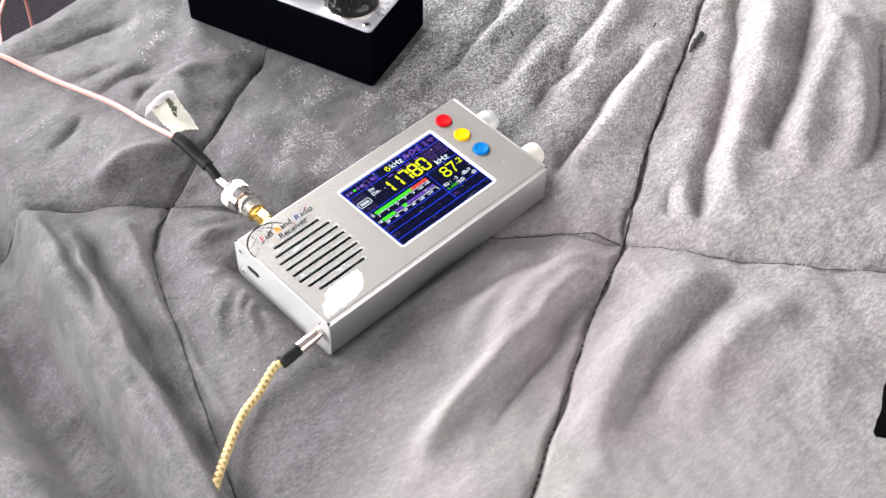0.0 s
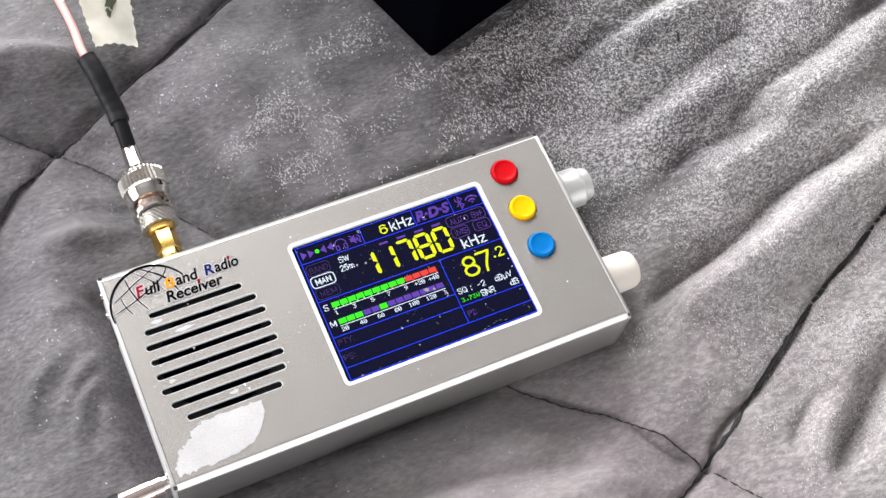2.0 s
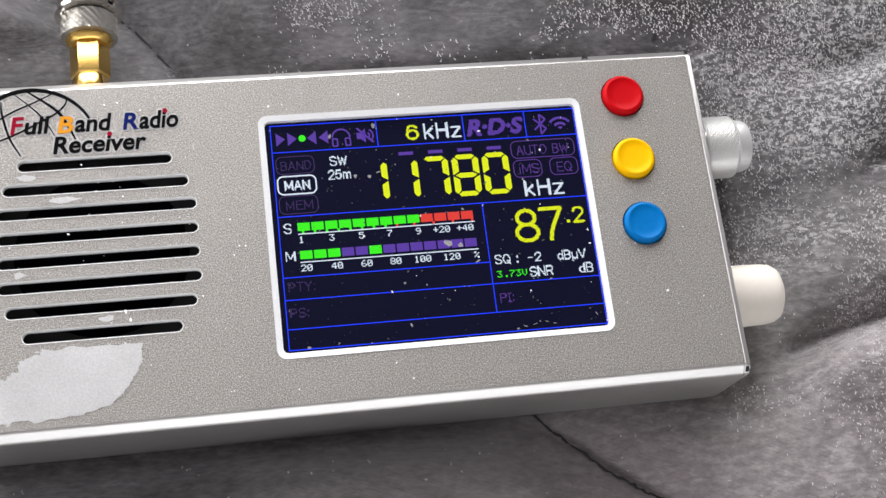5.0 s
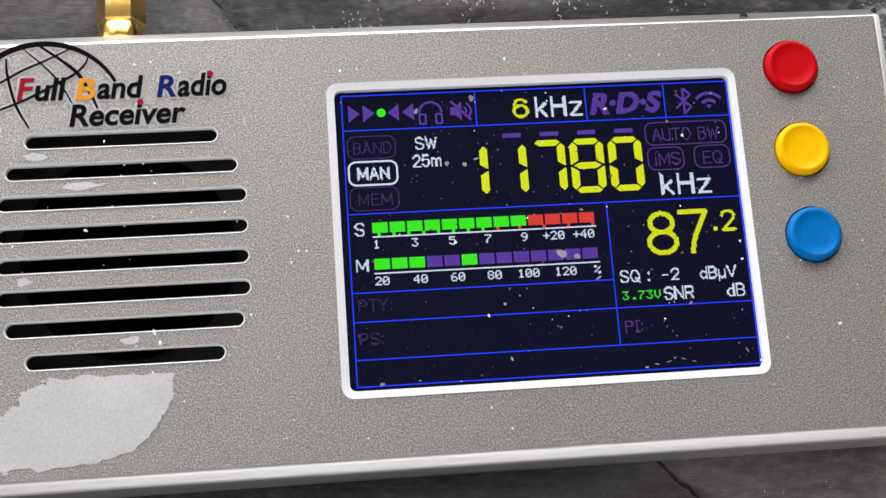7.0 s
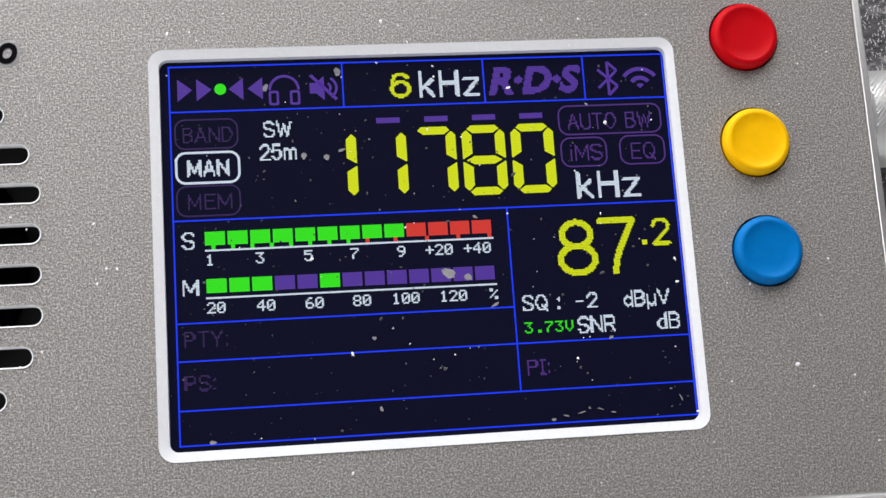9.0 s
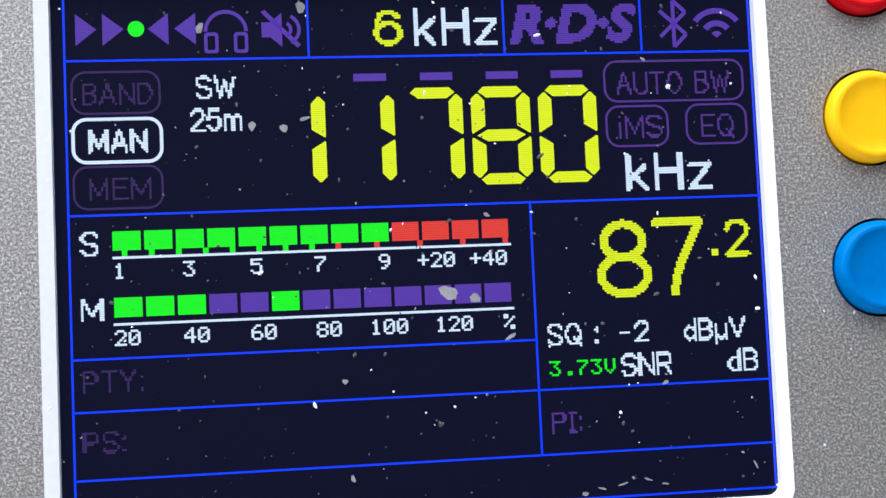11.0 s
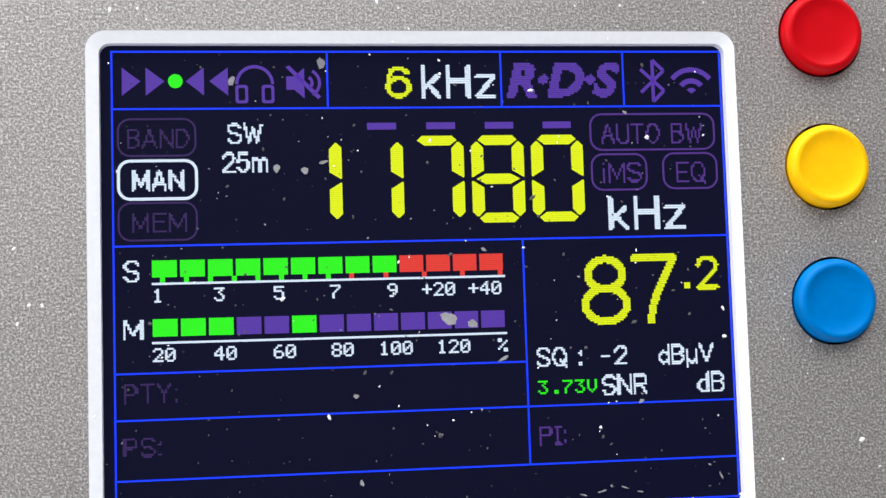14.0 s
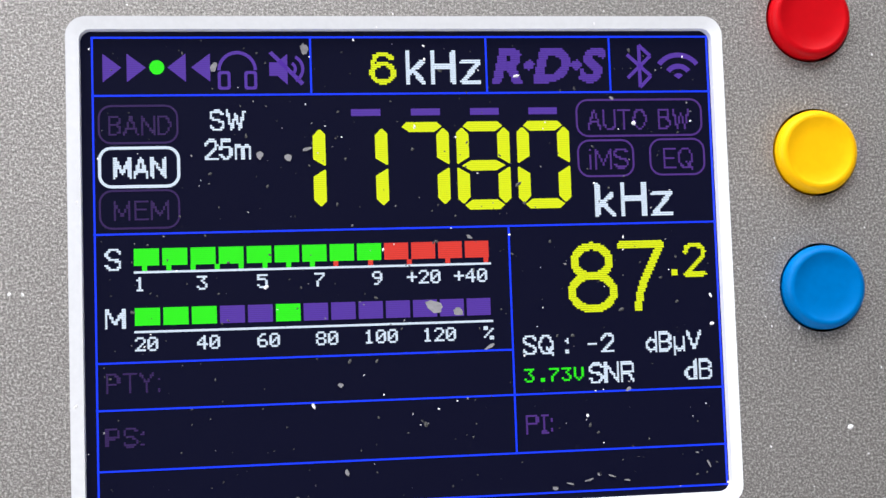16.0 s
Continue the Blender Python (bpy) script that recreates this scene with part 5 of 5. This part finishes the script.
for body, u in (("20", 24.8), ("40", 55.0), ("60", 84.6), ("80", 113.8), ("100", 141.0), ("120", 170.8), ("%", 196.4)):
    figures(body, u - 3 * len(body) + 0.5, 152.4, "white")
plotted("87", 238.9, 110.4, 291.2, 147.4, "yellow", 4.0, 0.13)
bar("decimal_point", 294.6, 125.7, 297.8, 128.9, "yellow")
plotted("2", 301.2, 111.8, 313.6, 129.5, "yellow", 2.4)
plotted("SQ", 214.0, 157.7, 230.0, 168.4, "white", 1.4)
plotted(":", 236.0, 157.7, 238.8, 168.6, "white", 2.0)
plotted("-2", 248.0, 158.1, 262.3, 168.5, "white", 1.4, 0.3)
plotted("dBµV", 278.7, 158.4, 309.0, 168.6, "white", 1.4)
figures("3.73V", 214.2, 175.2, "green", 6.5)
plotted("SNR", 248.1, 173.2, 272.4, 184.0, "white", 1.4)
plotted("dB", 299.3, 173.4, 314.4, 184.3, "white", 1.4)
plotted("PTY:", 4.8, 170.2, 31.3, 180.0, "dim")
plotted("PS:", 4.4, 196.8, 23.0, 206.6, "dim")
plotted("PI:", 214.0, 198.5, 228.7, 208.6, "mid")

# ---- aerial plug and its cable ----
BACK = Matrix.Translation((-0.0688, YR, -0.0095)) @ Matrix.Rotation(radians(-90), 4, "X") @ Matrix.Rotation(radians(-2), 4, "X")
aerial = thing("aerial_cable", "thin pink coaxial cable with a nickel plug screwed into the radio", "cable", pose(-0.0688, YR, -0.024))


def turned(name, profile, mat, parent, label="", segs=40, knurl=None):
    return part(name, lathe([(h, r) for h, r in profile], BACK, segs, knurl), mat, parent, label, smooth=not knurl)


part("flange", box(-0.0743, -0.0633, YR - 0.0002, YR + 0.0009, -0.0155, -0.0038, 0.0004), ALU_SIDE, radio, "square socket flange on the far side")
turned("thread", [(0.0002, 0.0028), (0.0022, 0.0028)], GOLD, aerial, "gold plated threaded collar", 24)
turned("ring", [(0.0012, 0.0034), (0.0016, 0.0039), (0.0042, 0.0039), (0.0046, 0.0036)], GOLD, aerial, "gold ring", 36)
turned("hex_nut", [(0.0045, 0.0036), (0.0051, 0.0042), (0.0118, 0.0042), (0.0125, 0.0038)], GOLD, aerial, "gold plated hexagonal nut", 6)
turned("neck", [(0.0124, 0.0037), (0.0128, 0.0044), (0.0138, 0.0050), (0.0141, 0.0046)], GOLD, aerial)
turned("knurled_band", [(0.0140, 0.0046), (0.0143, 0.0060)] + [(0.0145 + 0.0009 * i, 0.0061) for i in range(6)] + [(0.0193, 0.0056), (0.0195, 0.0048)], grainy("knurled_nickel", (0.62, 0.60, 0.56), 0.25, 0.9, 1500.0, 0.2, 0.00005, 0.06), aerial, "knurled nickel band", 44, (2, 7, 0.0007, "diamond"))
turned("step_ring", [(0.0195, 0.0048), (0.0197, 0.0064), (0.0199, 0.0071), (0.0207, 0.0072), (0.0210, 0.0066), (0.0211, 0.0056)], CHROME, aerial, "stepped nickel ring")
# Nickel tinted brown: the warm reflection on it is put into the colour.
WARM = grainy("nickel_warm_reflection", (0.52, 0.40, 0.33), 0.18, 1.0, 900.0, 0.1, 0.00004, 0.08)
body = turned("plug_body", [(0.0210, 0.0054), (0.0212, 0.0060), (0.0228, 0.0060), (0.0230, 0.0053), (0.0262, 0.0053)], WARM, aerial, "polished nickel bayonet body, tinted for its warm reflection")
part("bayonet_pin", lathe([(0.0, 0.0011), (0.0012, 0.0011), (0.0014, 0.0007)], BACK @ pose(0.0, 0.0, 0.0246) @ Matrix.Rotation(radians(50), 4, "Z") @ Matrix.Translation((0.0050, 0, 0)) @ ALONG, 14), CHROME, body)
slot_pts = [BACK @ Vector((0.0054 * math.cos(a), 0.0054 * math.sin(a), 0.0232 + 0.0024 * (a - 2.3) / 2.6)) for a in np.linspace(2.3, 4.9, 18)]
part("bayonet_slot", tube(slot_pts, 0.0004, 6), DARK, body)
turned("coupling_ring", [(0.0244, 0.0056), (0.0247, 0.0066), (0.0268, 0.0074), (0.0284, 0.0076), (0.0287, 0.0070), (0.0290, 0.0076)] + [(0.0293 + 0.0010 * i, 0.0080) for i in range(6)] + [(0.0350, 0.0077), (0.0358, 0.0070), (0.0360, 0.0062)], CHROME, aerial, "ribbed nickel coupling ring", 64, (6, 11, 0.0009, "ribs"))
turned("shoulder", [(0.0359, 0.0064), (0.0366, 0.0060), (0.0376, 0.0048), (0.0381, 0.0036)], CHROME, aerial)
turned("ferrule", [(0.0378, 0.0033), (0.0382, 0.0031), (0.0470, 0.0029), (0.0476, 0.0025)], CHROME, aerial, "crimped nickel ferrule", 24)
sleeve = spline([BACK @ Vector((0, 0, 0.0462)), (-0.0689, 0.0890, -0.0072), (-0.0690, 0.0955, -0.0055), (-0.0698, 0.1010, -0.0035), (-0.0708, 0.1080, -0.0005), (-0.0722, 0.1150, 0.0008)], 8)
part("thin_sleeve", tube(sleeve[:15], 0.0026, 16), RUBBER, aerial, "black heat-shrink sleeve")
part("thick_sleeve", tube(sleeve[11:], [0.0034 + 0.00007 * math.sin(k * 1.3) for k in range(len(sleeve[11:]))], 16), RUBBER, aerial, "thicker black heat-shrink sleeve, creased")
lead = spline([(-0.0716, 0.1120, 0.0004), (-0.0726, 0.1200, -0.0010), (-0.0722, 0.1330, -0.0060), (-0.0730, 0.1480, -0.0098), (-0.0760, 0.1740, -0.0130), (-0.0870, 0.2100, -0.0150), (-0.0990, 0.2460, -0.0150), (-0.1130, 0.2760, -0.0220), (-0.1180, 0.2990, -0.0500), (-0.1050, 0.3250, -0.1000), (-0.0750, 0.3560, -0.1300), (-0.0480, 0.3880, -0.1300), (-0.0120, 0.4600, -0.1600), (0.06, 0.58, -0.25), (0.10, 0.70, -0.545)], 14)
lift = [max(0.0, float(bed_height(np.array([p.x]), np.array([p.y]))[0]) + 0.0013 - p.z) if 0.12 < p.y < 0.262 else 0.0 for p in lead]
for _ in range(12):
    lift = [(lift[max(0, k - 1)] + 2 * lift[k] + lift[min(len(lift) - 1, k + 1)]) / 4 for k in range(len(lift))]
lead = [p + Vector((0, 0, h)) for p, h in zip(lead, lift)]
part("cable", tube(lead, 0.00145, 10), PINK, aerial, "pink coaxial cable jacket")

# folded paper tag on the cable
tag = thing("paper_tag", "torn yellowed white paper tag with dark smudged print beside the cable", "label", pose(-0.057, 0.140, -0.014))
P00, P10, P11, P01 = Vector((-0.0672, 0.1245, -0.0090)), Vector((-0.0532, 0.1215, -0.0105)), Vector((-0.0475, 0.1520, -0.0080)), Vector((-0.0670, 0.1478, -0.0040))


def on_tag(s, t):
    return P00 * (1 - s) * (1 - t) + P10 * s * (1 - t) + P11 * s * t + P01 * (1 - s) * t + Vector((0, 0, 0.004 * math.sin(3.1 * s) * (0.4 + 0.6 * t) + 0.0007 * math.sin(9 * t + 5 * s)))


bm = bmesh.new()
N = 18
grid = [[bm.verts.new(on_tag(i / N, j / N) + Vector((0.0003 * math.sin(2.3 * j) * (i in (0, N)), 0.0004 * math.sin(1.7 * i) * (j in (0, N)), 0))) for i in range(N + 1)] for j in range(N + 1)]
for j in range(N):
    for i in range(N):
        bm.faces.new((grid[j][i], grid[j][i + 1], grid[j + 1][i + 1], grid[j + 1][i]))
bmesh.ops.solidify(bm, geom=bm.faces[:], thickness=0.0004)
part("paper", bm, PAPER, tag)
flap_bm = bmesh.new()
lip = [[flap_bm.verts.new(on_tag(q / 12, 1.0 - 0.06 * r) + Vector((-0.0080, -0.0024, 0.0012)) * (0.26 * r * (1 - 0.75 * q / 12)) + Vector((0, 0.0002 * math.sin(2.1 * q), 0.0007 + 0.0016 * math.sin(1.05 * r)))) for q in range(13)] for r in range(4)]
for a, b in zip(lip, lip[1:]):
    for q in range(12):
        flap_bm.faces.new((a[q], a[q + 1], b[q + 1], b[q]))
bmesh.ops.solidify(flap_bm, geom=flap_bm.faces[:], thickness=0.0003)
part("flap", flap_bm, grainy("white_paper", (0.88, 0.86, 0.86), 0.7, 0.0, 160.0, 0.3, 0.0004, 0.06), tag, "folded white paper edge")
for k, (s0, t0, rx, ry) in enumerate(((0.62, 0.74, 0.15, 0.17), (0.58, 0.56, 0.15, 0.15), (0.50, 0.42, 0.07, 0.08), (0.48, 0.90, 0.42, 0.05), (0.18, 0.84, 0.13, 0.06))):
    bm = bmesh.new()
    mid = bm.verts.new(on_tag(s0, t0) + Vector((0, 0, 0.0009)))
    rim = [bm.verts.new(on_tag(s0 + rx * math.cos(a / 12 * 6.283) * (0.75 + 0.3 * math.sin(3.7 * a + k)), min(1.0, t0 + ry * math.sin(a / 12 * 6.283) * (0.75 + 0.3 * math.cos(2.9 * a)))) + Vector((0, 0, 0.0008))) for a in range(12)]
    for a in range(12):
        bm.faces.new((mid, rim[a], rim[(a + 1) % 12]))
    part("print", bm, INK, tag, smooth=False)

# ---- audio plug with braided cable ----
audio = thing("audio_cable", "gold braided cable with a chrome plug in the radio's end", "cable", pose(-0.094, -0.031, -0.024))
OUT = Matrix.Translation((X0, -0.0310, -0.0105)) @ Matrix.Rotation(radians(-90), 4, "Y") @ Matrix.Rotation(radians(3), 4, "X")
ROSE = grainy("polished_rose_nickel", (0.72, 0.60, 0.55), 0.16, 1.0, 700.0, 0.1, 0.00004, 0.06)
part("plug_tip", lathe([(0.0, 0.0026), (0.0022, 0.0026)], OUT, 32), CHROME, audio)
part("plug_barrel", lathe([(0.0020, 0.0028), (0.0022, 0.0031), (0.0048, 0.0031), (0.0049, 0.0029), (0.0052, 0.0029), (0.0053, 0.0032), (0.0150, 0.0032), (0.0155, 0.0029)], OUT, 40), ROSE, audio, "polished chrome plug barrel")
part("strain_relief", lathe([(0.0150, 0.0030), (0.0156, 0.0034), (0.0200, 0.0034), (0.0206, 0.0036), (0.0262, 0.0035), (0.0268, 0.0028)], OUT, 28), RUBBER, audio, "black strain relief sleeve")
core = spline([OUT @ Vector((0, 0, 0.0255)), (-0.1240, -0.0318, -0.0112), (-0.1290, -0.0335, -0.0120), (-0.1380, -0.0370, -0.0135), (-0.1515, -0.0415, -0.0140), (-0.1690, -0.0520, -0.0150), (-0.1880, -0.0650, -0.0190), (-0.2050, -0.0800, -0.0330), (-0.2300, -0.1100, -0.0500), (-0.2600, -0.1500, -0.0700)], 40)
for turn, hand in ((0.0, 1), (3.1416, 1), (1.57, -1), (4.71, -1)):
    dist, strand = 0.0, []
    for k, q in enumerate(core):
        dist += (q - core[k - 1]).length if k else 0
        d = (core[min(k + 1, len(core) - 1)] - core[max(k - 1, 0)]).normalized()
        u = d.cross(Vector((0, 0, 1))).normalized()
        a = turn + hand * dist / 0.0062 * 6.283
        strand.append(q + (u * math.cos(a) + u.cross(d) * math.sin(a)) * 0.00135)
    part("braid_strand", tube(strand, 0.00095, 6), BRAID, audio)

# ---- tuner box ----
tuner = thing("tuner_box", "black plastic tuner box with silver panel and black knobs on comforter", "tuner", BOX_POSE)
part("case", box(0, BOX_W, 0, BOX_D, 0, BOX_H, 0.0022, 3), BLACK_PL, tuner, "matt black plastic case", local=True)
panel = part("panel", flat([rounded(0.0028, BOX_W - 0.0028, 0.0028, BOX_D - 0.0028, 0.0030)], BOX_H - 0.0002, BOX_H + 0.0010, 0.0002), PLATE, tuner, "silver metal front panel", local=True)
for x, y in ((0.0075, 0.0075), (BOX_W - 0.0075, 0.0075), (0.0075, BOX_D - 0.0075), (BOX_W - 0.0075, BOX_D - 0.0075)):
    part("screw", lathe([(0, 0.0024), (0.0007, 0.0022), (0.0012, 0.0015), (0.0010, 0.0004)], pose(x, y, BOX_H + 0.0009), 20), CHROME, tuner, "chrome panel screw", local=True)
KNOB_CAP = grainy("cream_cap", (0.72, 0.74, 0.66), 0.3, 0.2, 500.0, 0.1, 0.0001, 0.05)


def fluted_knob(kx, ky):
    """Wide glossy knob with shallow finger scallops, a chrome skirt and a pale cap."""
    at = pose(kx, ky, BOX_H + 0.0009)
    bm = lathe([(0.0012, 0.0152), (0.0030, 0.0157), (0.0044, 0.0154), (0.0058, 0.0146), (0.0075, 0.0140), (0.0140, 0.0132), (0.0164, 0.0127), (0.0172, 0.0121), (0.0174, 0.0112)], at, 96)
    for p in bm.verts:
        a, h = math.atan2(p.co.y - ky, p.co.x - kx), p.co.z - BOX_H - 0.0009
        dip = max(0.0, math.cos(9 * a)) ** 0.7 * 0.0010 * min(1.0, max(0.0, (h - 0.0040) / 0.0030))
        p.co.x -= dip * math.cos(a)
        p.co.y -= dip * math.sin(a)
    knob = part("knob", bm, BLACK_GLOSS, tuner, "glossy black fluted knob", local=True)
    part("skirt", lathe([(0, 0.0160), (0.0008, 0.0163), (0.0014, 0.0158)], at, 56), CHROME, knob, "chrome skirt", local=True)
    part("cap", lathe([(0.0172, 0.0113), (0.0178, 0.0111), (0.0180, 0.0102), (0.0177, 0.001)], at, 48), KNOB_CAP, knob, "pale knob cap", local=True)


for kx, ky in ((0.0210, 0.0250), (0.0215, 0.0625), (0.0215, 0.1000)):
    fluted_knob(kx, ky)
    for n in range(1, 13):
        a = radians(-95 + 15.2 * (12 - n))
        tick = box(-0.0012, 0.0012, -0.00017, 0.00017, 0, 0.00008)
        bmesh.ops.transform(tick, matrix=pose(kx + 0.0178 * math.cos(a), ky + 0.0178 * math.sin(a), BOX_H + 0.00102, 0, 0, math.degrees(a)), verts=tick.verts)
        part("scale_tick", tick, LOGO["black"], panel, smooth=False, local=True)
        w = 0.0006 * len(str(n)) + 0.0002 * (n > 9)
        figure = lettering(str(n), -w, w, -0.0009, 0.0009, 0, 0.0, 0.012)
        figure.transform(pose(kx + 0.0206 * math.cos(a), ky + 0.0206 * math.sin(a), BOX_H + 0.00102, 0, 0, -38))
        part("scale_figure", figure, LOGO["black"], panel, smooth=False, local=True)
switch = part("toggle_switch", lathe([(0, 0.0040), (0.0012, 0.0040), (0.0014, 0.0031), (0.0050, 0.0029), (0.0056, 0.0022), (0.0052, 0.0004)], pose(0.0465, 0.0125, BOX_H + 0.0009), 24), CHROME, tuner, "chrome switch bushing", local=True)
part("lever", lathe([(0, 0.0011), (0.0070, 0.0014), (0.0084, 0.0012), (0.0088, 0.0003)], pose(0.0465, 0.0125, BOX_H + 0.0058, 14, 0, 0), 16), CHROME, switch, "chrome lever", local=True)

# ---- dark cloth at the near side ----
CLOTH = grainy("black_fleece", (0.003, 0.003, 0.0035), 0.95, 0.0, 900.0, 0.6, 0.001, 0.3)
CLOTH.node_tree.nodes["Principled BSDF"].inputs["Specular IOR Level"].default_value = 0.0
cloth = thing("black_cloth", "crumpled black cloth lying on the comforter", "cloth", pose(0.116, -0.284, -0.02))


def cloth_height(x, y):
    r = np.hypot((x - 0.1225) / 0.075, (y + 0.2895) / 0.062) + 0.09 * waves(x, y, 91, 0.05, 6)
    return bed_height(x, y) - 0.006 + 0.030 * np.clip(1.05 - r, 0, 1) ** 0.6 + 0.002 * waves(x, y, 92, 0.03, 8)


part("fabric", sheet("fabric", np.arange(0.02, 0.21, 0.003), np.arange(-0.37, -0.20, 0.003), cloth_height, CLOTH), CLOTH, cloth, smooth=False)
